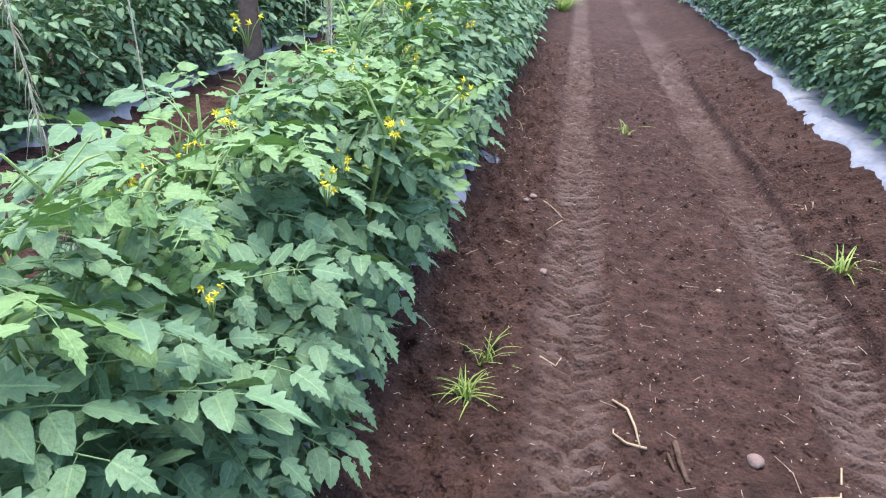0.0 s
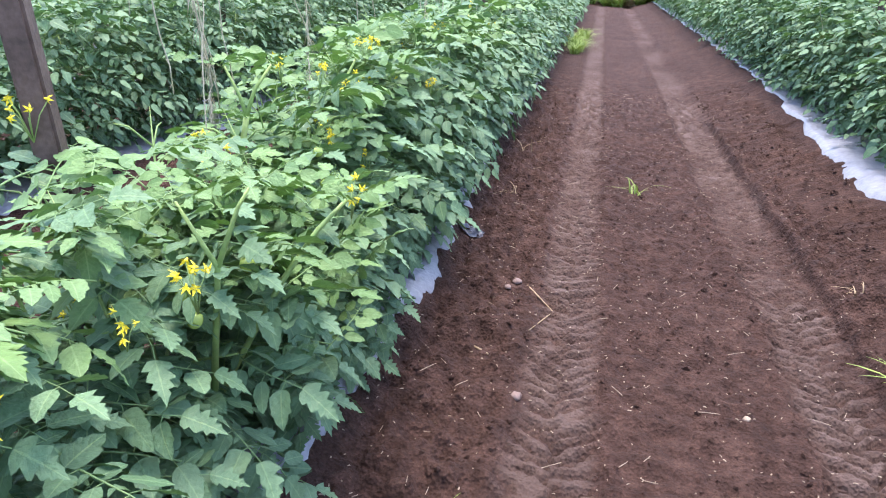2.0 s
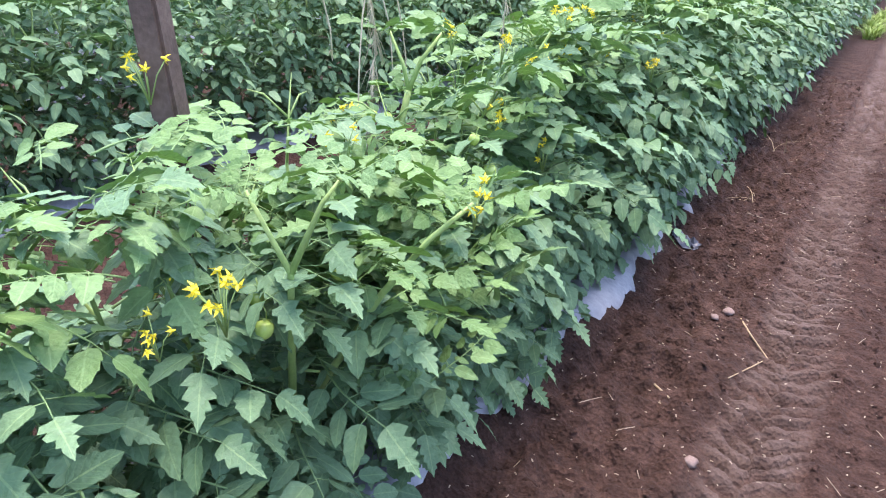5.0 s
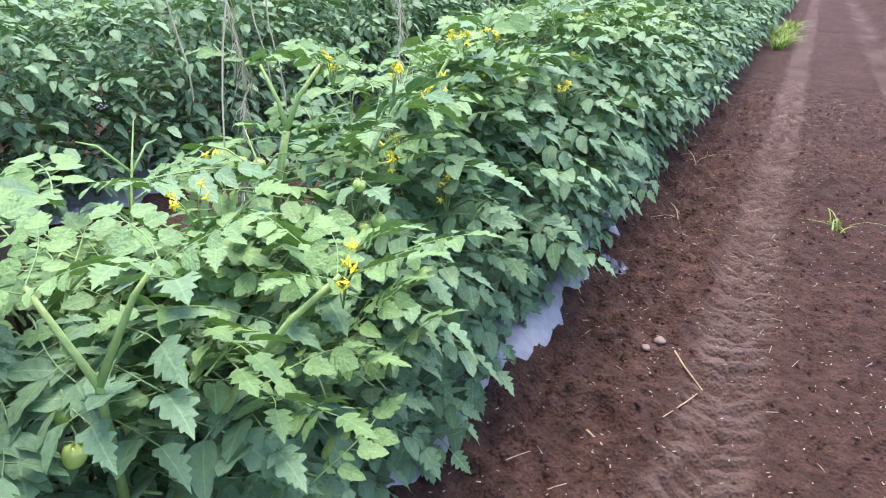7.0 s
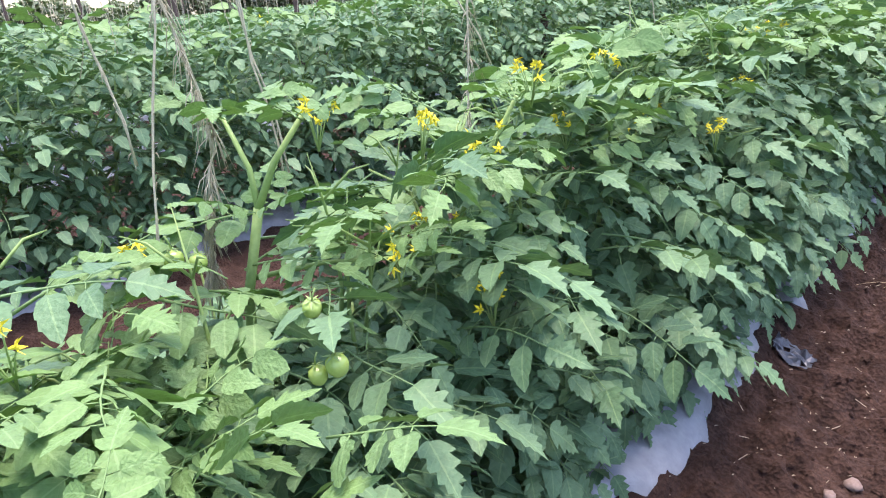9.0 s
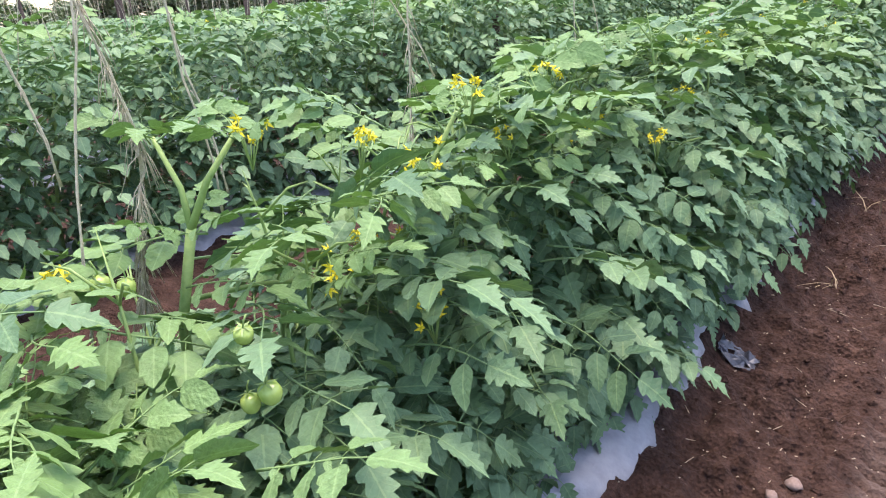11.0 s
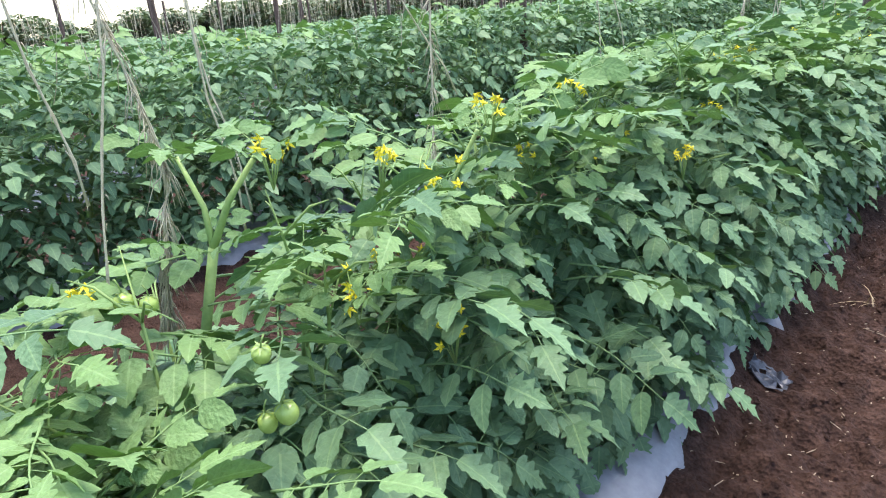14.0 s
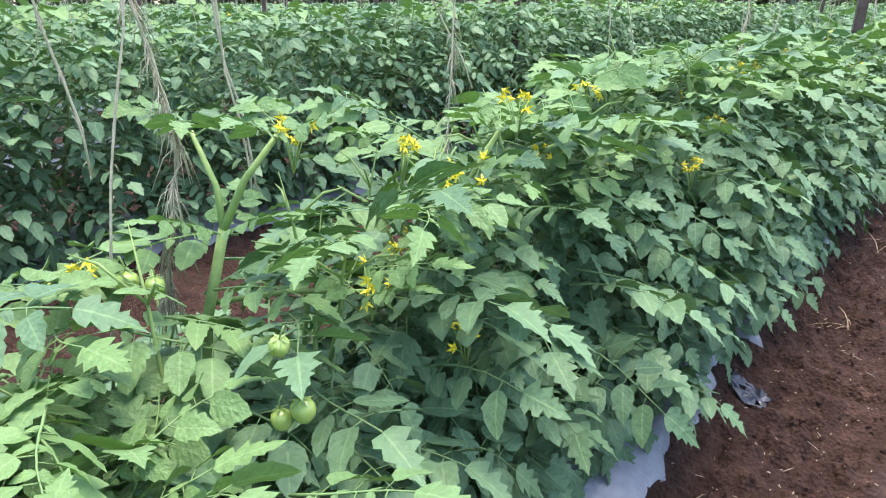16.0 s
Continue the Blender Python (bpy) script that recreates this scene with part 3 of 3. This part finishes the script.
# a low flush of young leaves beside the gap in the row
r = random.Random(31)
for k in range(120):
    x, y, z = r.uniform(-0.42, 0.14), r.uniform(1.8, 2.18), r.uniform(0.6, 0.86)
    plant, b = nearest(x, y)
    under("leaf", FINE_MESHES[9 + k % 3], plant, pose(x - b[0], y - b[1], z - b[2], 0, 0, r.uniform(0, 360)) @ pose(0, 0, 0, r.uniform(15, 60), 0, 0) @ Matrix.Diagonal((0.62, 0.62, 0.62, 1)))
for k in range(24):
    y = 0.5 + 0.23 * k
    x, z = row_x(-0.5, y) + r.uniform(0.0, 0.36), r.uniform(0.9, 1.08) - (0.1 if y < 2 else 0)
    if 1.75 < y < 2.4:
        continue
    plant, b = nearest(x, y)
    add_truss(plant, (x - b[0], y - b[1], z - b[2]), k, r.uniform(0.7, 1.0))

# plants of middle detail: the next stretch of the first row, and the rows on either side
CROWNS = [foliage_mesh("foliage", MEDIUM, leaf_places(700 + k, 150, 0.555, 1.0, 0.3, 0.06, 0.88) + leaf_places(750 + k, 40, 0.47, 0.5, 0.28, 0.03, 0.85), None) for k in range(6)]


def middle_plant(k, centre, y, flowers=True, tall=1.0):
    r = random.Random(3000 + k)
    x = row_x(centre, y)
    plant = new("tomato_plant")
    plant.matrix_basis = pose(x, y, float(land(np.array([x]), np.array([y]))[0]) + 0.005, 0, 0, 180 * (k % 2) + r.uniform(-12, 12)) @ Matrix.Diagonal((1, 1, tall * r.uniform(0.88, 1.08), 1))
    tagged(plant, "bushy green tomato plant in a dense row", "tomato plant", GROUP)
    under("stem", STEMS[k % 5], plant)
    under("foliage", CROWNS[k % 6], plant)
    if flowers and k % 2 == 0:
        add_truss(plant, (r.uniform(-0.2, 0.2), r.uniform(-0.2, 0.2), 0.98), k)


for k in range(16):
    middle_plant(k, -0.5, 5.95 + 0.42 * k)
# unseen plants behind the start, added to keep light off the near row end
for k in range(7):
    middle_plant(180 + k, -0.5, -0.77 - 0.42 * k, False, 0.9)
# side rows also begin out of view, to cut light from behind
for k in range(38):
    middle_plant(40 + k, -3.0, -3.06 + 0.42 * k, k % 3 == 0, 1.05)
for k in range(37):
    middle_plant(90 + k, 2.84, -3.1 + 0.42 * k, k % 3 == 0)


def far_row(name, library, y0, y1, leaves, seed, scale):
    """One long mesh of a row of plants that cannot be counted any more."""
    places, k, y = [], 0, y0
    r = random.Random(seed)
    while y < y1:
        h = 1.0 + r.uniform(-0.07, 0.08)
        for hh, m in leaf_places(seed + k, leaves, 0.58, h, 0.32, 0.2):
            places.append((hh, pose(SLOPE * y, y, 0) @ m))
        y += 0.45
        k += 1
    return foliage_mesh(name, library, places, None, scale)


def far_object(me, centre, lift):
    ob = new("tomato_row", me)
    ob.matrix_basis = pose(centre, 0, lift)
    tagged(ob, "long dense row of green tomato plants further off", "tomato row", "far tomato rows", "stuff")


ROW_END = far_row("row_end", PLAIN, 12.6, 29.5, 62, 5000, 1.1)
ROW_A = far_row("row_a", PLAIN, -4.0, 30.0, 48, 6000, 1.15)
ROW_B = far_row("row_b", ROUGH, -4.0, 32.0, 44, 7000, 1.4)
for c in (-0.5, -3.0, 2.84):
    far_object(ROW_END, c, 0.1)
for c in (-5.5, -8.0):
    far_object(ROW_A, c, 0.16)
far_object(ROW_A, 5.4, 0.12)
for k in range(14):
    far_object(ROW_B, -10.5 - 2.5 * k, 0.16)


# ---- trellis posts, wires and twine ----
def build_post(x, y, tall=2.2, half=0.031, lean=0.0, az=0.0):
    z0 = soil_at(x, y) - 0.1
    bm = bmesh.new()
    bmesh.ops.create_cube(bm, size=1.0)
    for v in bm.verts:
        v.co = Vector((v.co.x * 2 * half, v.co.y * 2 * half, (v.co.z + 0.5) * (tall + 0.1)))
    bmesh.ops.bevel(bm, geom=list(bm.edges), offset=0.006, segments=2, affect="EDGES")
    me = bpy.data.meshes.new("trellis_post")
    bm.to_mesh(me)
    bm.free()
    me.materials.append(POST)
    ob = new("trellis_post", me)
    ob.matrix_basis = pose(x, y, z0, 0, lean, az)
    tagged(ob, "dark rust-brown square trellis post standing in the crop row", "post", "trellis posts")
    return ob


build_post(-0.375, 1.8, 2.2, 0.027, -1.5, 20)
for centre in BEDS[:9]:
    for k in range(6):
        y = 1.8 + 5.2 * k + (0.7 * (abs(centre) % 3) if centre < -1 else 0)
        if centre == -0.5 and k == 0:
            continue
        build_post(row_x(centre, y), y, 2.1, 0.028, random.uniform(-2, 2), 20)
for y in (6.9, 12.0, 17.5, 23):
    build_post(row_x(2.8, y), y, 2.1, 0.022, random.uniform(-2, 2), 10)

for centre in BEDS[:9] + [2.55]:
    v, f = tube([(row_x(centre, y), y, 2.06 + land(np.array([row_x(centre, y)]), np.array([y]))[0] - 0.03 * abs(math.sin(y * 0.6))) for y in np.arange(-1, 31, 1.6)], 0.0022, 4)
    tagged(new("trellis_wire", mesh_of("trellis_wire", v, f, WIRE)), "thin dull steel wire stretched along a crop row", "wire", "trellis wires")


def twine_mesh(seed, length):
    """A hanging twisted string, its lower end at the origin."""
    r = random.Random(seed)
    lean = (r.uniform(-0.16, 0.16), r.uniform(-0.3, 0.3))
    n = 9
    pts = [(lean[0] * t / n + 0.006 * math.sin(3 * t + seed), lean[1] * t / n + 0.006 * math.cos(2 * t), length * t / n) for t in range(n + 1)]
    pieces = [tube(pts, [0.0015 + 0.0004 * math.sin(5 * k) for k in range(n + 1)], 4)]
    v, f = joined(pieces)
    return mesh_of("twine", v, f, TWINE)


TWINES = [twine_mesh(k, 1.2) for k in range(8)]


def hang(x, y, z, k, turn=0, thick=1.0):
    ob = new("twine", TWINES[k % 8])
    ob.matrix_basis = pose(x, y, z, 0, 0, turn) @ Matrix.Diagonal((thick, thick, 1, 1))
    tagged(ob, "straw-coloured trellis twine hanging from the wire to a plant", "twine", "trellis twines")


def strung(low, high, frayed, seed):
    """A hairy string from a plant up to the wire."""
    r = random.Random(seed)
    a, b = Vector(low), Vector(high)
    n = 14
    pts = [a.lerp(b, t / n) + Vector((0.004 * math.sin(2.1 * t + seed), 0.006 * math.sin(1.3 * t), 0)) for t in range(n + 1)]
    pieces = []
    for k in range(150 if frayed else 40):
        t = r.random() ** 1.6 * 0.75 if frayed else r.random()
        p = a.lerp(b, t)
        ln = r.uniform(0.03, 0.1) if frayed else r.uniform(0.006, 0.018)
        e = p + Vector((r.uniform(-0.3, 0.3) * ln, r.uniform(-0.45, 0.3) * ln, -ln * r.uniform(0.5, 1.0)))
        pieces.append(tube([p, (p + e) / 2 + Vector((0, 0, 0.15 * ln)), e], [0.0011, 0.001, 0.0005], 3))
    v, f = tube([p - a for p in pts], [0.0019 + 0.0004 * math.sin(3 * k) for k in range(n + 1)], 5)
    ob = new("twine", mesh_of("twine", v, f, TWINE))
    ob.matrix_basis = pose(*low)
    twist = tube([p - a + Vector((0.003 * math.sin(3 * k), 0.003 * math.cos(3 * k), 0)) for k, p in enumerate(pts)], 0.0012, 3)
    under("strand", mesh_of("strand", *twist, TWINE), ob)
    v, f = joined([([tuple(Vector(q) - a) for q in pv], pf) for pv, pf in pieces])
    tagged(under("fibre", mesh_of("fibre", v, f, TWINE), ob, None, "loose dry fibres frayed from the twine"), kind="stuff")
    tagged(ob, "frayed straw-coloured trellis twine tied to a tomato plant" if frayed else "straw-coloured trellis twine hanging from the wire to a plant", "twine", "trellis twines")


STRINGS = (((-0.391, 2.276, 1.1), (-0.398, 2.164, 2.08), 0), ((-0.297, 2.181, 0.72), (-0.279, 2.447, 2.08), 0), ((-0.333, 2.385, 1.13), (-0.345, 2.209, 2.08), 1),
           ((-0.337, 2.332, 0.9), (-0.333, 2.385, 1.16), 1), ((-0.419, 2.586, 1.0), (-0.429, 2.438, 2.08), 0), ((-0.325, 2.501, 1.0), (-0.331, 2.421, 2.08), 0),
           ((-0.283, 3.094, 1.15), (-0.328, 2.458, 2.08), 0), ((-0.245, 2.933, 0.95), (-0.237, 3.049, 2.08), 1), ((-0.324, 3.936, 1.05), (-0.33, 3.856, 2.08), 0),
           ((-0.225, 3.923, 1.08), (-0.252, 3.537, 2.08), 0), ((-0.16, 4.852, 1.1), (-0.138, 5.172, 2.08), 1), ((-0.45, 1.3, 0.8), (-0.47, 1.2, 2.08), 0), ((-0.5, 1.0, 0.8), (-0.46, 0.85, 2.08), 1))
for k, (low, high, frayed) in enumerate(STRINGS):
    strung(low, high, frayed, k)
r = random.Random(77)
for k in range(46):
    y = 5.0 + 0.24 * k
    hang(row_x(-0.5, y) + r.uniform(-0.1, 0.1), y + r.uniform(-0.1, 0.1), 0.8 + r.uniform(-0.25, 0.1), k, r.uniform(-40, 40))
for c, n in ((-3.0, 70), (-5.5, 80), (2.55, 12)):
    for k in range(n):
        y = 1.0 + (22.0 / n) * k + r.uniform(-0.2, 0.2) + (4 if c > 0 else 0)
        hang(row_x(c, y) + r.uniform(-0.15, 0.15), y, 0.72 + r.uniform(-0.1, 0.15), k + 3, r.uniform(0, 360), 1.3)
for c, n in ((-8.0, 100), (-10.5, 90), (-13.0, 80), (-15.5, 75), (-18.0, 70), (-20.5, 70)):
    pieces = []
    for k in range(n):
        y = 1.0 + (24.0 / n) * k + r.uniform(-0.2, 0.2)
        x, dx, dy = row_x(c, y) + r.uniform(-0.15, 0.15), r.uniform(-0.15, 0.15), r.uniform(-0.3, 0.3)
        pieces.append(tube([(x, y, 0.75), (x + 0.5 * dx, y + 0.5 * dy + 0.02, 1.4), (x + dx, y + dy, 2.06)], 0.0034, 3))
    tagged(new("far_twine", mesh_of("far_twine", *joined(pieces), TWINE)), "many pale trellis twines over a far crop row", "twine", "far twines", "stuff")


# ---- weeds and litter on the path ----
def grass_tuft(name, x, y, blades, tall, seed, label, mat=None, wide=0.005):
    r = random.Random(seed)
    V, F, A = [], [], []
    for _ in range(blades):
        az, h, out = r.uniform(0, 6.28), tall * r.uniform(0.3, 1.0), tall * r.uniform(0.3, 1.5)
        bx, by = r.uniform(-0.04, 0.04) * tall * 6, r.uniform(-0.04, 0.04) * tall * 6
        c, s = math.cos(az), math.sin(az)
        o = len(V)
        for t in (0.0, 0.3, 0.6, 0.85, 1.0):
            d, z = out * t ** 1.5, h * (1.6 * t - 0.95 * t * t)
            w = wide * (1 - t) ** 0.6 + 0.0003
            for side in (-1, 1):
                V.append((bx + c * d - s * w * side, by + s * d + c * w * side, z))
                A.append((side, t, r.uniform(0, 0.6)))
        for k in range(4):
            F.append((o + 2 * k, o + 2 * k + 1, o + 2 * k + 3, o + 2 * k + 2))
    ob = new(name, mesh_of(name, V, F, mat or GRASS, "vein", A))
    ob.matrix_basis = pose(x, y, soil_at(x, y) - 0.005)
    return tagged(ob, label, "weed", "weeds")


grass_tuft("grass_tuft", 0.27, 1.64, 44, 0.1, 1, "green grassy weed at the edge of the bed", None, 0.0036)
grass_tuft("grass_tuft", 0.33, 1.88, 16, 0.14, 2, "yellowing grass seedling beside the crop row", None, 0.003)
grass_tuft("grass_tuft", 1.93, 2.83, 24, 0.15, 3, "spreading green grass tuft on the soil bank")
grass_tuft("grass_tuft", 1.22, 5.08, 9, 0.16, 4, "thin yellow-green grass seedling on bare soil")
grass_tuft("grass_tuft", 0.47, 5.95, 6, 0.2, 5, "wilting pale grass stalk beside the row", DRY, 0.003)
grass_tuft("grass_tuft", 0.42, 4.95, 5, 0.15, 6, "wilting pale grass stalk beside the row", DRY, 0.003)
grass_tuft("grass_tuft", 2.05, 3.6, 9, 0.1, 8, "small dry weed on the soil bank", DRY, 0.003)
r = random.Random(12)
for k in range(9):
    y = 13.0 + 0.4 * k
    grass_tuft("grass_clump", 0.02 + SLOPE * y + r.uniform(0, 0.25), y, 80, 0.32, 20 + k, "bright green grass clump at the foot of the row", None, 0.007)
for k in range(34):
    grass_tuft("grass_clump", 3.2 + r.uniform(-2.2, 2.2), 29.5 + r.uniform(0, 4.5), 90, 0.75, 60 + k, "yellow-green tall grass at the end of the path", DRY if k % 3 == 0 else None, 0.02)


def twig(name, pts, radius, mat, label):
    z = [(x, y, soil_at(x, y) + radius * 0.7 + dz) for x, y, dz in pts]
    v, f = tube(z, [radius * (1 - 0.5 * k / len(z)) for k in range(len(z))], 6)
    tagged(new(name, mesh_of(name, v, f, mat)), label, "twig", "twigs on the path")


twig("twig", [(0.76, 1.72, 0), (0.8, 1.66, 0.01), (0.81, 1.57, 0.012), (0.82, 1.5, 0)], 0.005, DRY, "curved pale dry twig lying on the soil")
twig("twig", [(0.84, 1.5, 0), (0.78, 1.51, 0.006), (0.74, 1.53, 0.004), (0.745, 1.56, 0.01)], 0.005, DRY, "bent pale dry twig lying on the soil")
twig("stick", [(0.93, 1.54, 0.008), (0.935, 1.46, 0.006), (0.94, 1.38, 0)], 0.011, BARK, "short brown stick half buried in soil")
twig("stick", [(0.905, 1.5, 0.004), (0.912, 1.43, 0)], 0.006, BARK, "short brown stick half buried in soil")
twig("twig", [(0.52, 1.93, 0), (0.58, 1.92, 0.005), (0.6, 1.95, 0)], 0.004, DRY, "small pale dry twig lying on the soil")
twig("twig", [(1.29, 1.39, 0), (1.36, 1.38, 0.006), (1.39, 1.45, 0.004), (1.42, 1.52, 0)], 0.0045, DRY, "forked pale root lying on the soil")
twig("twig", [(0.55, 3.5, 0), (0.6, 3.36, 0.008), (0.67, 3.3, 0.004), (0.64, 3.18, 0.006), (0.57, 3.03, 0)], 0.0035, DRY, "long crooked dry stalk lying in the rut")
twig("twig", [(0.36, 2.9, 0), (0.42, 2.84, 0.004)], 0.004, DRY, "small pale dry twig lying on the soil")


def clod(name, x, y, size, mat, label, seed):
    bm = bmesh.new()
    bmesh.ops.create_icosphere(bm, subdivisions=2, radius=size)
    for v in bm.verts:
        v.co *= 1 + 0.35 * noise.noise(v.co * (1.4 / size) + Vector((seed, 0, 0)))
        v.co.z *= 0.65
    for f in bm.faces:
        f.smooth = True
    me = bpy.data.meshes.new(name)
    bm.to_mesh(me)
    bm.free()
    me.materials.append(mat)
    ob = new(name, me)
    ob.matrix_basis = pose(x, y, soil_at(x, y) + size * 0.3)
    tagged(ob, label, "stone", "stones on the path")


clod("stone", 1.17, 1.52, 0.026, STONE, "grey-brown stone lying on the soil", 1)
clod("stone", 0.5, 3.52, 0.022, STONE, "pale tan stone beside the rut", 2)
clod("stone", 0.46, 3.44, 0.017, STONE, "pale tan stone beside the rut", 3)
clod("stone", 1.32, 2.6, 0.013, CHAFF, "small whitish pebble on the soil", 4)
clod("stone", 0.54, 2.55, 0.02, STONE, "pale tan stone beside the rut", 5)


def scatter(name, count, mat, label, category, seed, kind):
    """Crumbs or straw bits strewn over the path."""
    g = np.random.default_rng(seed)
    y = 0.7 + 8.5 * g.random(count) ** 1.5
    x = g.uniform(-0.15, 2.2, count) + SLOPE * y
    z, packed = ground_relief(x, y)
    if kind == "crumb":
        keep = (packed < 0.1) & ((x - SLOPE * y < 0.34) | (x - SLOPE * y > 1.68) | (g.random(len(x)) < 0.5))
        x, y, z = x[keep], y[keep], z[keep]
        count = len(x)
    V, F = [], []
    for k in range(count):
        o = len(V)
        if kind == "straw":
            ln, w, a = g.uniform(0.002, 0.0075), g.uniform(0.001, 0.0024), g.uniform(0, 6.28)
            if g.random() < 0.08:
                ln, w = g.uniform(0.015, 0.045), 0.0012
            c, s = math.cos(a), math.sin(a)
            for px, py, pz in ((-1, -1, 0), (1, -1, 0), (1, 1, 0), (-1, 1, 0), (0, 0, 1)):
                V.append((x[k] + c * px * ln - s * py * w, y[k] + s * px * ln + c * py * w, z[k] + 0.001 + pz * 0.003))
            F += [(o, o + 1, o + 4), (o + 1, o + 2, o + 4), (o + 2, o + 3, o + 4), (o + 3, o, o + 4)]
        else:
            s = 0.003 + 0.012 * g.random() ** 2.5 * (1.6 if g.random() < 0.06 else 1)
            for px, py, pz in ((-1, 0, 0), (0, -1, 0), (1, 0, 0), (0, 1, 0), (0, 0, 0.8), (0.1, 0, -0.6)):
                V.append((x[k] + s * (px + g.uniform(-0.35, 0.35)), y[k] + s * (py + g.uniform(-0.35, 0.35)), z[k] + s * (pz + g.uniform(-0.2, 0.2))))
            for a, b in ((0, 1), (1, 2), (2, 3), (3, 0)):
                F += [(o + a, o + b, o + 4), (o + b, o + a, o + 5)]
    ob = new(name, mesh_of(name, V, F, mat, smooth=False))
    tagged(ob, label, category, kind="stuff")


scatter("soil_crumbs", 17000, SOIL, "loose red-brown soil crumbs over the path", "soil crumbs", 3, "crumb")
scatter("straw_bits", 3600, CHAFF, "pale straw and chaff bits scattered on soil", "chaff", 4, "straw")


def film_scrap(x, y):
    """A crumpled torn piece of dark film at the bed's edge."""
    g = np.random.default_rng(9)
    n = 9
    V, F = [], []
    for i in range(n):
        for j in range(n):
            px, py = (i / (n - 1) - 0.5) * 0.13, (j / (n - 1) - 0.5) * 0.09
            V.append((x + px + g.uniform(-0.006, 0.006), y + py + g.uniform(-0.006, 0.006), soil_at(x + px, y + py) + 0.006 + abs(g.normal(0, 0.012))))
    for i in range(n - 1):
        for j in range(n - 1):
            if (i * 5 + j * 3) % 11 and (0 < i < n - 2 or 0 < j < n - 2):
                F.append((i * n + j, i * n + j + 1, (i + 1) * n + j + 1, (i + 1) * n + j))
    ob = new("film_scrap", mesh_of("film_scrap", V, F, DARK_FILM, smooth=False))
    ob.modifiers.new("thickness", "SOLIDIFY").thickness = 0.001
    tagged(ob, "crumpled torn scrap of dark plastic film on soil", "plastic scrap")


DARK_FILM = noisy("dark_film", ((0.03, 0.035, 0.045), (0.14, 0.15, 0.18)), 30, 0.35, 0.5, 0.3, 0.004)
film_scrap(0.22, 4.08)


# ---- trees at the edge of the field ----
def tree_meshes(seed):
    r = random.Random(seed)
    h = r.uniform(3.2, 4.2)
    parts = [tube([(0, 0, -0.2), (0.05, 0.02, h * 0.3), (0.1, 0.08, h * 0.6), (0.05, 0.1, h * 0.9)], [0.11, 0.09, 0.06, 0.02], 7)]
    for k in range(7):
        w, z = r.uniform(0, 6.28), h * r.uniform(0.25, 0.7)
        parts.append(tube([(0.05, 0.03, z), (0.5 * math.cos(w), 0.5 * math.sin(w), z + 0.4), (1.1 * math.cos(w), 1.1 * math.sin(w), z + 0.75)], [0.05, 0.035, 0.012], 5))
    v, f = joined(parts)
    trunk = mesh_of("trunk", v, f, BARK)
    V, F, A = [], [], []
    lobes = [(r.uniform(-1.2, 1.2), r.uniform(-1.2, 1.2), h * r.uniform(0.1, 0.85), r.uniform(0.5, 0.95)) for _ in range(9)]
    for k in range(800):
        cx, cy, cz, rad = lobes[k % 9]
        d = Vector((r.gauss(0, 1), r.gauss(0, 1), r.gauss(0, 0.8))).normalized() * rad * r.uniform(0.55, 1.1)
        p = Vector((cx, cy, max(cz, 0.5))) + d
        m = Euler((r.uniform(-0.9, 0.9), r.uniform(-0.9, 0.9), r.uniform(0, 6.28))).to_matrix()
        s = r.uniform(0.18, 0.34)
        o = len(V)
        for q in ((0, -1, 0), (0.5, 0, 0.15), (0, 1.1, -0.1), (-0.5, 0, 0.15)):
            V.append(tuple(p + m @ (Vector(q) * s)))
            A.append((q[0] * 2, 0.5, 0.0))
        F.append((o, o + 1, o + 2, o + 3))
    return trunk, mesh_of("crown", V, F, BUSH, "vein", A)


TREES = [tree_meshes(k) for k in range(4)]
r = random.Random(5)
spots = [(-52 + r.uniform(-3, 3), -8 + 0.95 * k) for k in range(62)] + [(-50 + 1.0 * k, 40 + r.uniform(-3, 4)) for k in range(72)]
for k, (x, y) in enumerate(spots):
    trunk, crown = TREES[k % 4]
    tree = new("tree", trunk)
    s = r.uniform(0.62, 0.9)
    tree.matrix_basis = pose(x, y, 0.0, 0, 0, r.uniform(0, 360)) @ Matrix.Diagonal((s * 1.2, s * 1.2, s, 1))
    tagged(tree, "dark green bushy tree at the far field edge", "tree", "trees at the field edge")
    under("crown", crown, tree)
